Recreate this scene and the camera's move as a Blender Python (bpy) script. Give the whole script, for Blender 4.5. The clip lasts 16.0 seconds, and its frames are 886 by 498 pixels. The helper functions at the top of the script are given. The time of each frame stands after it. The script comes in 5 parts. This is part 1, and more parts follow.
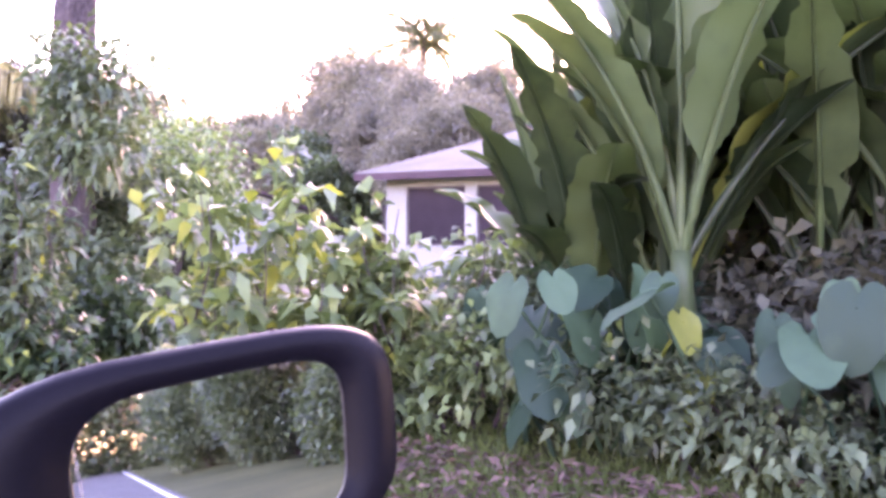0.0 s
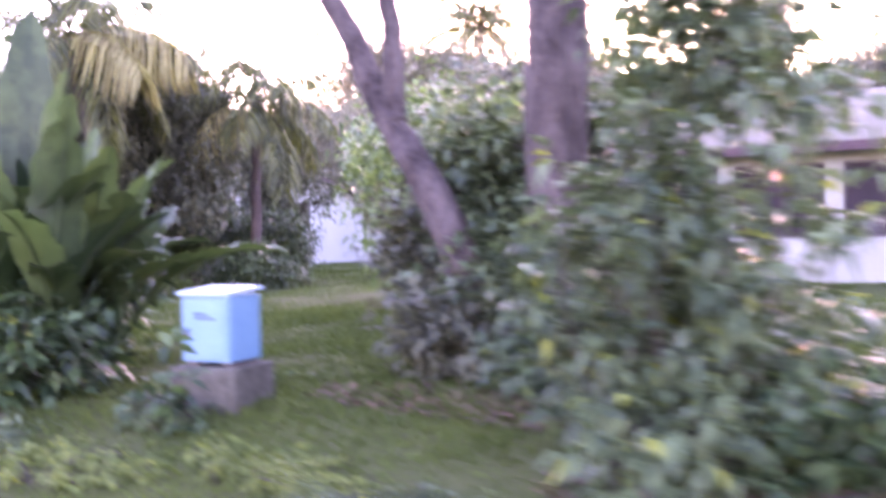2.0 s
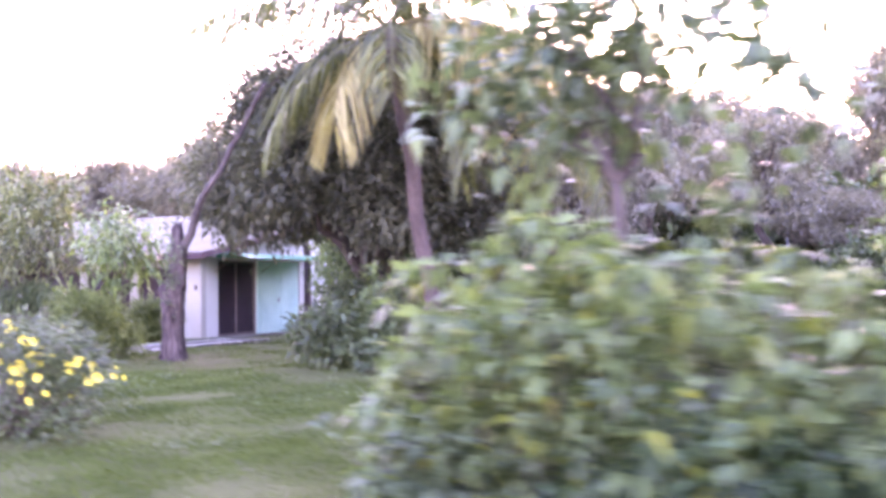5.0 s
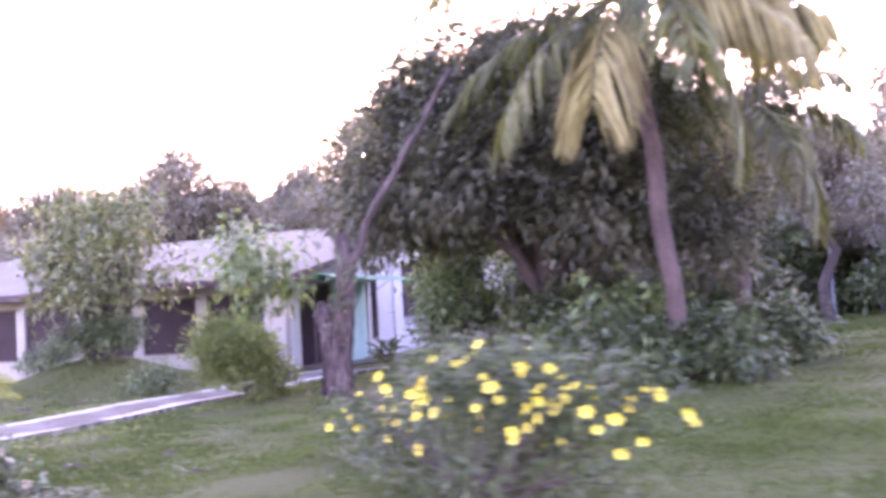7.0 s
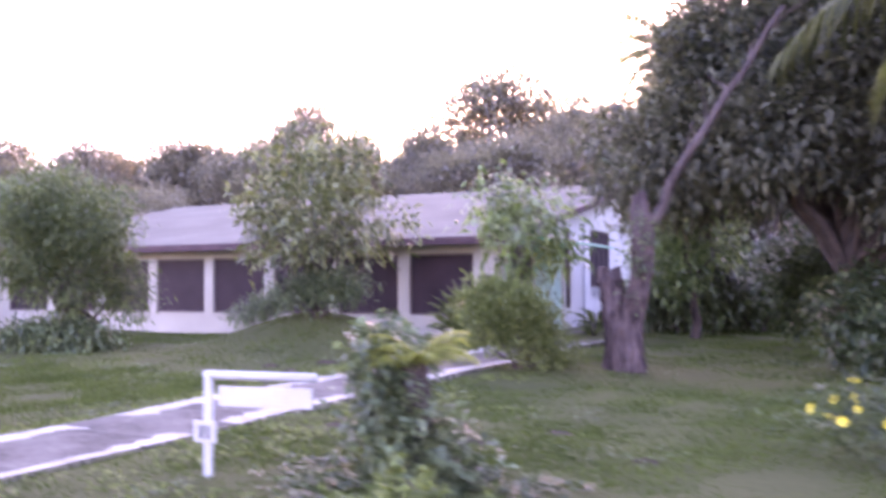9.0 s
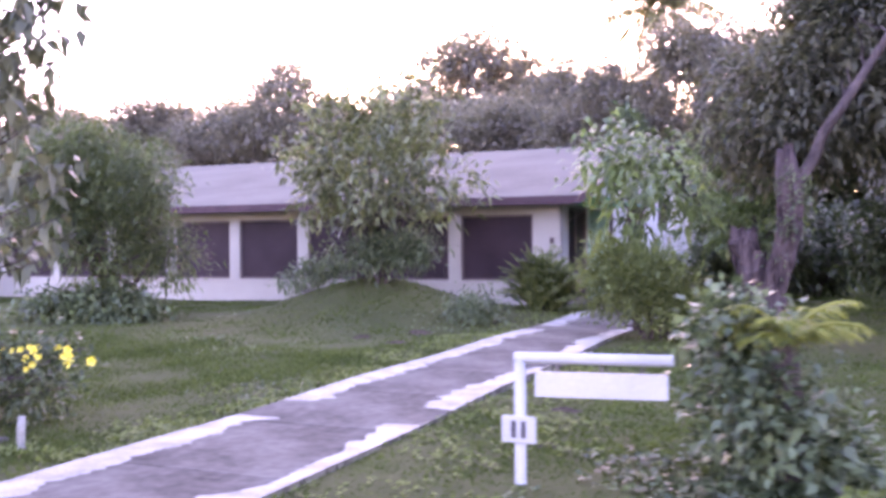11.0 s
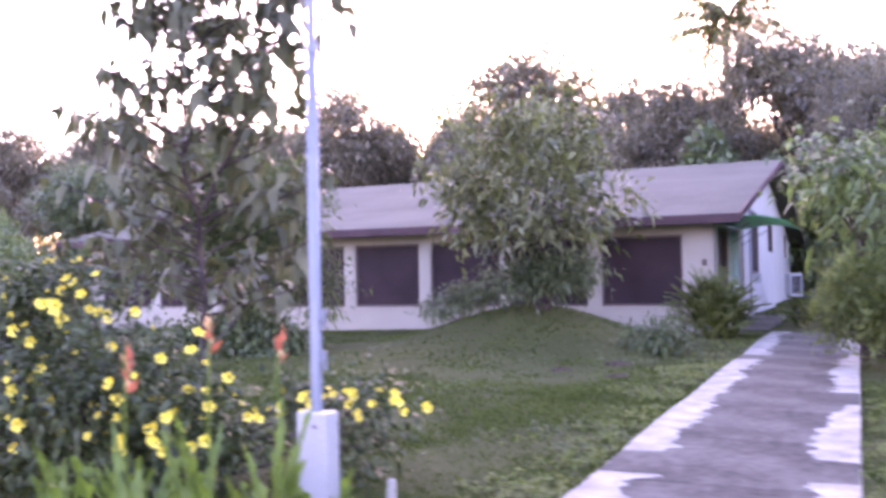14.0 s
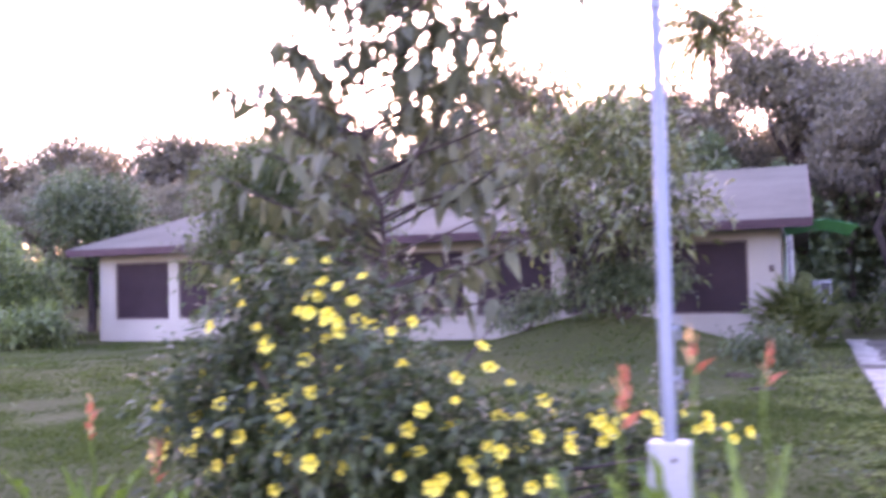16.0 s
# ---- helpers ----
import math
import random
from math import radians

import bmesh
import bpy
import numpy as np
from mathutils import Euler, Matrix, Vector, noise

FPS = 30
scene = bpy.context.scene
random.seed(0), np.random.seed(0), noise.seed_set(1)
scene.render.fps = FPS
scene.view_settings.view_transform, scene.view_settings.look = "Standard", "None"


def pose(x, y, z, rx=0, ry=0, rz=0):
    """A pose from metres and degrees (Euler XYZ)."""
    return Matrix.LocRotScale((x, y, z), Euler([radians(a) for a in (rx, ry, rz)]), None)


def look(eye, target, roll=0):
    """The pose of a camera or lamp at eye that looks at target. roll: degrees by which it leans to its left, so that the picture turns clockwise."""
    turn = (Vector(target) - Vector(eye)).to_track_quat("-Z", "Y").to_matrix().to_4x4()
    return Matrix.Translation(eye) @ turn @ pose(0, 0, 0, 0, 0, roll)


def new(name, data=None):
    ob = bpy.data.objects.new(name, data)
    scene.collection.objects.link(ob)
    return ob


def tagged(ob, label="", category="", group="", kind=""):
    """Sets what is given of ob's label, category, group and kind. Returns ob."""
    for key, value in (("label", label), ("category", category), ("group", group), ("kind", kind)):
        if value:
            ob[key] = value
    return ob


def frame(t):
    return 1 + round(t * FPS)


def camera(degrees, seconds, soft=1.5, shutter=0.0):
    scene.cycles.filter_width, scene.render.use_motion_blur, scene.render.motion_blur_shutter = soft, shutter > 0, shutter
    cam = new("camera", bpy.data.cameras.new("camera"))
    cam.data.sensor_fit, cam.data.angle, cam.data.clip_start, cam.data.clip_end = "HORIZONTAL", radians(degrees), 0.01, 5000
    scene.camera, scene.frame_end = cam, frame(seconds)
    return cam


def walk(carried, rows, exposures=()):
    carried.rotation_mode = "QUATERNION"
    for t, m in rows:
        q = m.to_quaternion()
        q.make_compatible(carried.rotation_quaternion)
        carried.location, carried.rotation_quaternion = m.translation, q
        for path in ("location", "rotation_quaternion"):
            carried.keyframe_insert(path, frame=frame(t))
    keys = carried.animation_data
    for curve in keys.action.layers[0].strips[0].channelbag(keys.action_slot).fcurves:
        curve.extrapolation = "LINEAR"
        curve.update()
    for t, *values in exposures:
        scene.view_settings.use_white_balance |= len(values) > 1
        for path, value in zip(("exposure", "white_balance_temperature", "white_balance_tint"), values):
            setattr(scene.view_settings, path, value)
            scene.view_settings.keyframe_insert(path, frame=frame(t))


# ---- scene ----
cam = camera(51.78, 16.0, soft=3.4, shutter=0.9)
PATH = [
    (0.0, 19.800, -0.057, 1.425, 89.28, -0.26, 29.83),
    (0.067, 19.764, -0.056, 1.424, 89.29, -0.24, 29.85),
    (0.2, 19.041, -0.029, 1.421, 89.38, 0.02, 30.30),
    (0.5, 17.994, 0.011, 1.416, 89.50, 0.40, 30.96),
    (0.7, 17.288, 0.039, 1.414, 88.37, 1.49, 30.79),
    (1.0, 16.251, 0.084, 1.410, 88.94, 1.09, 31.12),
    (1.3, 15.340, 0.131, 1.402, 88.73, 1.16, 32.31),
    (1.5, 14.774, 0.166, 1.395, 87.95, 0.57, 31.12),
    (1.8, 13.847, 0.218, 1.403, 88.09, 0.54, 29.61),
    (2.0, 13.268, 0.240, 1.410, 89.10, 1.00, 29.27),
    (2.2, 12.643, 0.253, 1.415, 89.74, 0.44, 28.56),
    (2.5, 11.605, 0.283, 1.422, 90.64, 0.93, 28.04),
    (3.0, 10.358, 0.367, 1.445, 91.70, 1.73, 31.28),
    (3.5, 8.916, 0.380, 1.431, 90.53, 2.35, 30.97),
    (4.0, 7.328, 0.373, 1.422, 90.89, 0.85, 30.37),
    (4.2, 6.682, 0.368, 1.420, 91.27, 0.36, 29.86),
    (6.3, -0.516, 0.295, 1.404, 93.79, 3.90, 21.54),
    (6.5, -0.886, 0.318, 1.404, 93.86, 3.88, 21.49),
    (7.0, -2.027, 0.402, 1.407, 93.84, 3.35, 21.12),
    (7.5, -3.100, 0.434, 1.421, 93.55, 2.67, 21.59),
    (8.0, -3.973, 0.499, 1.434, 92.55, 0.90, 22.65),
    (8.3, -4.498, 0.526, 1.439, 92.29, 0.73, 25.34),
    (8.5, -4.869, 0.533, 1.438, 91.16, 0.65, 25.50),
    (9.0, -5.806, 0.531, 1.434, 92.12, 0.32, 26.10),
    (9.2, -6.132, 0.544, 1.440, 92.63, 1.03, 25.86),
    (11.3, -8.952, 0.768, 1.406, 89.46, 0.03, 22.44),
    (11.5, -9.082, 0.766, 1.404, 89.28, -0.33, 22.44),
    (12.0, -9.455, 0.746, 1.416, 89.80, 0.11, 23.95),
    (12.5, -9.866, 0.749, 1.431, 90.84, 1.09, 24.01),
    (13.0, -10.396, 0.813, 1.415, 91.13, 1.22, 23.91),
    (13.5, -10.991, 0.856, 1.395, 91.51, 1.35, 24.02),
    (14.0, -11.548, 0.908, 1.399, 91.60, 1.09, 24.47),
    (14.5, -12.205, 0.915, 1.414, 93.05, 1.56, 22.18),
    (15.0, -12.859, 0.946, 1.461, 93.43, 1.44, 19.85),
    (15.5, -13.390, 0.963, 1.405, 93.21, 1.33, 20.58),
    (16.0, -13.885, 0.970, 1.396, 92.18, 1.36, 21.70),
]
walk(cam, [(t, pose(*m)) for t, *m in PATH], exposures=[
    (0.0, 5.25, 7700, 80), (1.0, 5.15, 7650, 78), (1.5, 5.05, 7550, 76), (2.0, 5.05, 7550, 76), (3.0, 5.15, 7550, 76), (4.2, 5.45, 7550, 78),
    (6.5, 5.1, 7550, 81), (9.2, 4.55, 7500, 78), (11.5, 4.4, 7400, 76), (16.0, 4.22, 7400, 75)])

# ---- light ----
world = bpy.data.worlds.new("sky")
scene.world = world
world.use_nodes = True
_n = world.node_tree.nodes
_l = world.node_tree.links
sky = _n.new("ShaderNodeTexSky")
sky.sky_type = "NISHITA"
sky.sun_disc = False
SUN_AZ, SUN_EL = 17.0, 8.0          # degrees to the left of +y, degrees above the horizon
sky.sun_elevation = radians(SUN_EL)
sky.sun_rotation = radians(-SUN_AZ)
sky.air_density, sky.dust_density, sky.ozone_density = 1.0, 1.0, 2.2
_l.new(sky.outputs["Color"], _n["Background"].inputs["Color"])
_n["Background"].inputs["Strength"].default_value = 0.15
sun_data = bpy.data.lights.new("sun", "SUN")
sun_data.energy, sun_data.angle, sun_data.color = 0.6, radians(10), (1.0, 0.66, 0.52)
sun = new("sun", sun_data)
_az, _el = radians(SUN_AZ), radians(SUN_EL)
sun.matrix_world = look((-math.sin(_az) * math.cos(_el) * 50, math.cos(_az) * math.cos(_el) * 50, math.sin(_el) * 50), (0, 0, 0))

# ---- materials ----


def material(name, dark, light, rough=0.6, size=2.0, fine=30.0, bump=0.2, metal=0.0, spec=0.4, island=0.0, whole=False, through_light=0.0, relief=0.01, stretch=1.0):
    """Two scales of noise between two colours, with grain relief; island: how far each loose piece varies."""
    m = bpy.data.materials.new(name)
    m.use_nodes = True
    nt = m.node_tree
    nd, lk = nt.nodes, nt.links
    bsdf = nd["Principled BSDF"]
    co = nd.new("ShaderNodeTexCoord")
    big = nd.new("ShaderNodeTexNoise")
    big.inputs["Scale"].default_value, big.inputs["Detail"].default_value = size, 5.0
    small = nd.new("ShaderNodeTexNoise")
    small.inputs["Scale"].default_value, small.inputs["Detail"].default_value = fine, 3.0
    mp = nd.new("ShaderNodeMapping")
    mp.inputs["Scale"].default_value = (1, 1, stretch)
    lk.new(co.outputs["Object"], mp.inputs["Vector"])
    for t in (big, small):
        lk.new(mp.outputs["Vector"], t.inputs["Vector"])
    mix = nd.new("ShaderNodeMath")
    mix.operation = "MULTIPLY_ADD"
    lk.new(small.outputs["Fac"], mix.inputs[0])
    mix.inputs[1].default_value = 0.5
    lk.new(big.outputs["Fac"], mix.inputs[2])
    ramp = nd.new("ShaderNodeMapRange")
    ramp.inputs["From Min"].default_value, ramp.inputs["From Max"].default_value = 0.5, 1.0
    last = mix.outputs[0]
    if island:
        geo = nd.new("ShaderNodeObjectInfo" if whole else "ShaderNodeNewGeometry")
        add = nd.new("ShaderNodeMath")
        add.operation = "MULTIPLY_ADD"
        lk.new(geo.outputs["Random" if whole else "Random Per Island"], add.inputs[0])
        add.inputs[1].default_value = island
        sub = nd.new("ShaderNodeMath")
        sub.operation = "SUBTRACT"
        lk.new(last, sub.inputs[0])
        sub.inputs[1].default_value = island / 2
        lk.new(sub.outputs[0], add.inputs[2])
        last = add.outputs[0]
    lk.new(last, ramp.inputs["Value"])
    col = nd.new("ShaderNodeMix")
    col.data_type = "RGBA"
    col.inputs["A"].default_value, col.inputs["B"].default_value = (*dark, 1), (*light, 1)
    lk.new(ramp.outputs["Result"], col.inputs["Factor"])
    lk.new(col.outputs["Result"], bsdf.inputs["Base Color"])
    bsdf.inputs["Roughness"].default_value, bsdf.inputs["Metallic"].default_value = rough, metal
    bsdf.inputs["Specular IOR Level"].default_value = spec
    if bump:
        b = nd.new("ShaderNodeBump")
        b.inputs["Strength"].default_value, b.inputs["Distance"].default_value = bump, relief
        lk.new(mix.outputs[0], b.inputs["Height"])
        lk.new(b.outputs["Normal"], bsdf.inputs["Normal"])
    if through_light:
        tr = nd.new("ShaderNodeBsdfTranslucent")
        warm = nd.new("ShaderNodeMix")
        warm.data_type, warm.blend_type = "RGBA", "MULTIPLY"
        warm.inputs["Factor"].default_value = 1.0
        warm.inputs["B"].default_value = (1.25, 1.3, 0.7, 1)
        lk.new(col.outputs["Result"], warm.inputs["A"])
        lk.new(warm.outputs["Result"], tr.inputs["Color"])
        sh = nd.new("ShaderNodeMixShader")
        sh.inputs[0].default_value = through_light
        lk.new(bsdf.outputs[0], sh.inputs[1])
        lk.new(tr.outputs[0], sh.inputs[2])
        lk.new(sh.outputs[0], nd["Material Output"].inputs["Surface"])
    return m


def leaf_material(name, dark, light, rough=0.5, see=0.3, spec=0.4, whole=False, vary=0.5):
    return material(name, dark, light, rough, size=0.9, fine=6.0, bump=0, spec=spec, island=vary, whole=whole, through_light=see)


M_ASPHALT = material("asphalt", (0.035, 0.035, 0.037), (0.075, 0.073, 0.07), 0.85, 0.6, 120, 0.5)
M_PAINT_LINE = material("road_paint", (0.5, 0.5, 0.47), (0.75, 0.75, 0.72), 0.7, 3, 60, 0.2)
M_GROUND = material("lawn_soil", (0.036, 0.046, 0.016), (0.077, 0.082, 0.033), 0.95, 0.35, 14, 0.5, spec=0.1, relief=0.02)
M_GRASS = leaf_material("grass_blade", (0.043, 0.071, 0.021), (0.084, 0.118, 0.038), 0.7, 0.35, 0.12, vary=0.22)
# one white paint twice: front toned down as shaded, gable raised as lit
M_WALL_SHADED = material("white_paint_shaded", (0.31, 0.293, 0.265), (0.39, 0.372, 0.34), 0.8, 0.8, 22, 0.15)
M_WALL_LIT = material("white_paint_lit", (0.44, 0.44, 0.43), (0.53, 0.53, 0.52), 0.75, 0.8, 22, 0.15)
M_PLINTH = material("grey_plinth", (0.28, 0.27, 0.27), (0.45, 0.44, 0.44), 0.85, 1.2, 30, 0.3)
M_ROOF = material("grey_roof_sheet", (0.068, 0.07, 0.059), (0.107, 0.109, 0.093), 0.9, 0.5, 9, 0.2, spec=0.1)
M_FASCIA = material("maroon_fascia", (0.055, 0.03, 0.036), (0.095, 0.052, 0.06), 0.7, 2, 30, 0.1, spec=0.2)
M_SOFFIT = material("soffit_board", (0.35, 0.30, 0.27), (0.5, 0.44, 0.4), 0.8, 2, 30, 0.1)
M_SCREEN = material("insect_screen", (0.021, 0.0115, 0.0165), (0.042, 0.025, 0.033), 0.6, 1.2, 90, 0.1, spec=0.2)
M_FRAME = material("window_frame_paint", (0.08, 0.06, 0.06), (0.13, 0.1, 0.1), 0.6, 3, 40, 0.1)
M_MINT = material("mint_door_paint", (0.30, 0.55, 0.52), (0.42, 0.68, 0.64), 0.5, 2, 30, 0.1)
M_AWNING = material("green_awning", (0.01, 0.26, 0.18), (0.03, 0.38, 0.27), 0.4, 2, 30, 0.05, through_light=0.5)
M_CONCRETE = material("walk_concrete", (0.034, 0.031, 0.027), (0.152, 0.143, 0.124), 0.9, 1.1, 12, 0.5, spec=0.15)
M_WHITEWASH = material("whitewash", (0.14, 0.138, 0.124), (0.4, 0.4, 0.365), 0.85, 3.5, 40, 0.3)
M_WHITE_METAL = material("white_enamel", (0.29, 0.31, 0.325), (0.37, 0.39, 0.405), 0.5, 2, 40, 0.05)
M_POLE = material("pale_blue_pole", (0.15, 0.185, 0.235), (0.2, 0.235, 0.29), 0.45, 2, 40, 0.05)
M_BLUE = material("light_blue_paint", (0.075, 0.195, 0.31), (0.115, 0.25, 0.37), 0.45, 2.5, 40, 0.08)
M_BLUE_TOP = material("pale_lid_paint", (0.17, 0.29, 0.37), (0.24, 0.36, 0.44), 0.45, 2.5, 40, 0.08)
M_INK = material("dark_ink", (0.02, 0.02, 0.03), (0.05, 0.05, 0.06), 0.7, 2, 30, 0)
M_BARK = material("grey_bark", (0.02, 0.014, 0.015), (0.125, 0.096, 0.094), 0.95, 5.0, 26, 1.0, spec=0.15, relief=0.05, stretch=0.45)
M_STUMP = material("split_bark", (0.01, 0.0065, 0.008), (0.125, 0.092, 0.095), 0.95, 11.0, 34, 1.0, spec=0.12, relief=0.08, stretch=0.14)
M_BARK_DARK = material("dark_bark", (0.022, 0.016, 0.016), (0.075, 0.055, 0.052), 0.95, 3.0, 22, 1.0, relief=0.04)
M_PALM_BARK = material("palm_bark", (0.04, 0.026, 0.026), (0.12, 0.08, 0.076), 0.95, 2.0, 18, 1.0, relief=0.03)
M_LITTER = material("leaf_litter", (0.06, 0.035, 0.028), (0.17, 0.10, 0.075), 0.95, 3, 25, 1.0, island=0.5, relief=0.03)
L_DARK = leaf_material("mango_leaf", (0.044, 0.05, 0.04), (0.135, 0.142, 0.1), 0.5, 0.34, 0.2)
L_MID = leaf_material("tree_leaf", (0.036, 0.062, 0.034), (0.12, 0.172, 0.088), 0.42, 0.3, 0.4)
L_LIGHT = leaf_material("light_shrub_leaf", (0.05, 0.088, 0.036), (0.18, 0.26, 0.11), 0.36, 0.42, 0.5)
L_FEATHER = leaf_material("feathery_leaf", (0.06, 0.09, 0.034), (0.17, 0.22, 0.085), 0.5, 0.42, 0.25)
L_SILVER = leaf_material("silvery_leaf", (0.055, 0.072, 0.034), (0.18, 0.205, 0.105), 0.4, 0.4, 0.5)
# aerial haze mixed into the leaf colour: paler and greyer than real foliage
L_FAR_HAZED = leaf_material("hazed_far_leaf", (0.12, 0.112, 0.11), (0.24, 0.225, 0.195), 0.7, 0.4, 0.15)
L_BANANA = leaf_material("banana_leaf", (0.018, 0.036, 0.016), (0.068, 0.112, 0.046), 0.45, 0.3, 0.3, whole=True, vary=0.8)
L_BLUEGREEN = leaf_material("taro_leaf", (0.017, 0.05, 0.03), (0.046, 0.108, 0.06), 0.55, 0.3, 0.25, whole=True, vary=0.8)
L_CREEPER = leaf_material("creeper_leaf", (0.014, 0.037, 0.017), (0.06, 0.112, 0.046), 0.45, 0.3, 0.4)
L_YOUNG = leaf_material("yellow_green_leaf", (0.12, 0.16, 0.03), (0.28, 0.3, 0.07), 0.45, 0.4, 0.4)
L_PALM = leaf_material("palm_frond", (0.04, 0.05, 0.016), (0.14, 0.15, 0.05), 0.45, 0.3)
L_PALM_DRY = leaf_material("dry_frond", (0.18, 0.145, 0.06), (0.4, 0.35, 0.165), 0.6, 0.45)
L_YELLOW = leaf_material("yellow_petal", (0.78, 0.58, 0.03), (0.88, 0.76, 0.14), 0.5, 0.3)
L_RED = leaf_material("red_bract", (0.45, 0.06, 0.05), (0.62, 0.24, 0.16), 0.5, 0.3)
M_SOIL = material("bare_soil", (0.03, 0.022, 0.018), (0.095, 0.072, 0.055), 0.95, 5, 40, 1.0, spec=0.1, relief=0.03)
L_YOUNG_LAWN = leaf_material("lawn_weed_leaf", (0.08, 0.12, 0.035), (0.16, 0.2, 0.07), 0.6, 0.35, 0.2)
L_TEAK = leaf_material("teak_leaf", (0.045, 0.055, 0.036), (0.125, 0.138, 0.09), 0.5, 0.25, 0.25)
L_BRACT_TIP = leaf_material("pale_bract_tip", (0.62, 0.3, 0.16), (0.78, 0.5, 0.3), 0.5, 0.3)
L_BUSH = leaf_material("flower_bush_leaf", (0.02, 0.038, 0.017), (0.08, 0.118, 0.053), 0.42, 0.28, 0.4)
L_BAMBOO = leaf_material("bamboo_leaf", (0.036, 0.058, 0.026), (0.115, 0.155, 0.066), 0.5, 0.35, 0.25)
L_SPEAR = leaf_material("spear_leaf", (0.05, 0.11, 0.02), (0.15, 0.25, 0.05), 0.4, 0.35)

# ---- builders ----
RNG = np.random.default_rng(7)


def mesh_from(name, verts, faces, mat, smooth=False):
    me = bpy.data.meshes.new(name)
    verts = np.asarray(verts, float)
    if isinstance(faces, np.ndarray):
        n, k = faces.shape
        me.vertices.add(len(verts))
        me.vertices.foreach_set("co", verts.ravel())
        me.loops.add(n * k)
        me.loops.foreach_set("vertex_index", faces.ravel().astype(np.int32))
        me.polygons.add(n)
        me.polygons.foreach_set("loop_start", np.arange(0, n * k, k, dtype=np.int32))
        me.polygons.foreach_set("loop_total", np.full(n, k, dtype=np.int32))
        me.update(calc_edges=True)
        me.validate()
    else:
        me.from_pydata([tuple(v) for v in verts], [], faces)
        me.update()
    if smooth:
        me.polygons.foreach_set("use_smooth", np.ones(len(me.polygons), bool))
    me.materials.append(mat)
    return me


def thing(name, place, label, category, group="", kind="", turn=0.0):
    ob = new(name)
    ob.matrix_world = pose(*place, 0, 0, turn)
    return tagged(ob, label, category, group, kind)


def part(name, data, parent, label="", at=(0, 0, 0)):
    """data: a mesh datablock, or a (bmesh, material) pair."""
    if isinstance(data, tuple):
        bm, mat = data
        me = bpy.data.meshes.new(name)
        bm.to_mesh(me)
        bm.free()
        me.materials.append(mat)
        data = me
    ob = new(name, data)
    ob.parent = parent
    ob.location = at
    if label:
        tagged(ob, label)
    return ob


def add_box(bm, lo, hi, bevel=0.0):
    r = bmesh.ops.create_cube(bm, size=1.0)
    c = [(a + b) / 2 for a, b in zip(lo, hi)]
    s = [abs(b - a) for a, b in zip(lo, hi)]
    for v in r["verts"]:
        v.co = Vector((v.co.x * s[0] + c[0], v.co.y * s[1] + c[1], v.co.z * s[2] + c[2]))
    if bevel:
        edges = list({e for v in r["verts"] for e in v.link_edges})
        bmesh.ops.bevel(bm, geom=edges, offset=bevel, segments=2, affect="EDGES", profile=0.5)
    return bm


def box(lo, hi, mat, bevel=0.0):
    return add_box(bmesh.new(), lo, hi, bevel), mat


def boxes(items, mat, bevel=0.0):
    bm = bmesh.new()
    for lo, hi in items:
        add_box(bm, lo, hi, bevel)
    return bm, mat


def tube_arrays(points, radii, sides=8, rough=0.0):
    pts = np.asarray(points, float)
    rad = np.asarray(radii, float)
    tang = np.gradient(pts, axis=0)
    tang /= np.linalg.norm(tang, axis=1, keepdims=True) + 1e-9
    ref = np.where(np.abs(tang[:, 2:3]) > 0.95, np.array([[1.0, 0, 0]]), np.array([[0, 0, 1.0]]))
    u = np.cross(tang, ref)
    u /= np.linalg.norm(u, axis=1, keepdims=True) + 1e-9
    w = np.cross(tang, u)
    a = np.linspace(0, 2 * np.pi, sides, endpoint=False)
    r = rad[:, None] * (1 + rough * RNG.uniform(-1, 1, (len(pts), sides)))
    ring = pts[:, None] + r[..., None] * (np.cos(a)[None, :, None] * u[:, None] + np.sin(a)[None, :, None] * w[:, None])
    v = ring.reshape(-1, 3)
    n = len(pts)
    i, j = np.meshgrid(np.arange(n - 1), np.arange(sides), indexing="ij")
    k = (j + 1) % sides
    f = np.stack([i * sides + j, i * sides + k, (i + 1) * sides + k, (i + 1) * sides + j], -1).reshape(-1, 4)
    return v, f


def join_arrays(items):
    vs, fs, off = [], [], 0
    for v, f in items:
        vs.append(v)
        fs.append(f + off)
        off += len(v)
    return np.concatenate(vs), np.concatenate(fs)


def tube(name, points, radii, mat, sides=8, rough=0.0):
    v, f = tube_arrays(points, radii, sides, rough)
    v = np.concatenate([v, [points[-1]]])
    n = len(points)
    cap = np.stack([(n - 1) * sides + np.arange(sides), (n - 1) * sides + (np.arange(sides) + 1) % sides, np.full(sides, len(v) - 1), np.full(sides, len(v) - 1)], -1)
    faces = [tuple(q) for q in f] + [tuple(q[:3]) for q in cap]
    return mesh_from(name, v, faces, mat, True)


def bend(a, b, n=6, wob=0.1, sag=0.0):
    """A wavering line from a to b."""
    a, b = np.asarray(a, float), np.asarray(b, float)
    t = np.linspace(0, 1, n)[:, None]
    p = a + (b - a) * t
    w = RNG.normal(0, wob, (n, 3)) * (t * (1 - t) * 4)
    p = p + w
    p[:, 2] -= (sag * 4 * t * (1 - t))[:, 0]
    return p


def unit(v):
    return v / (np.linalg.norm(v, axis=-1, keepdims=True) + 1e-9)


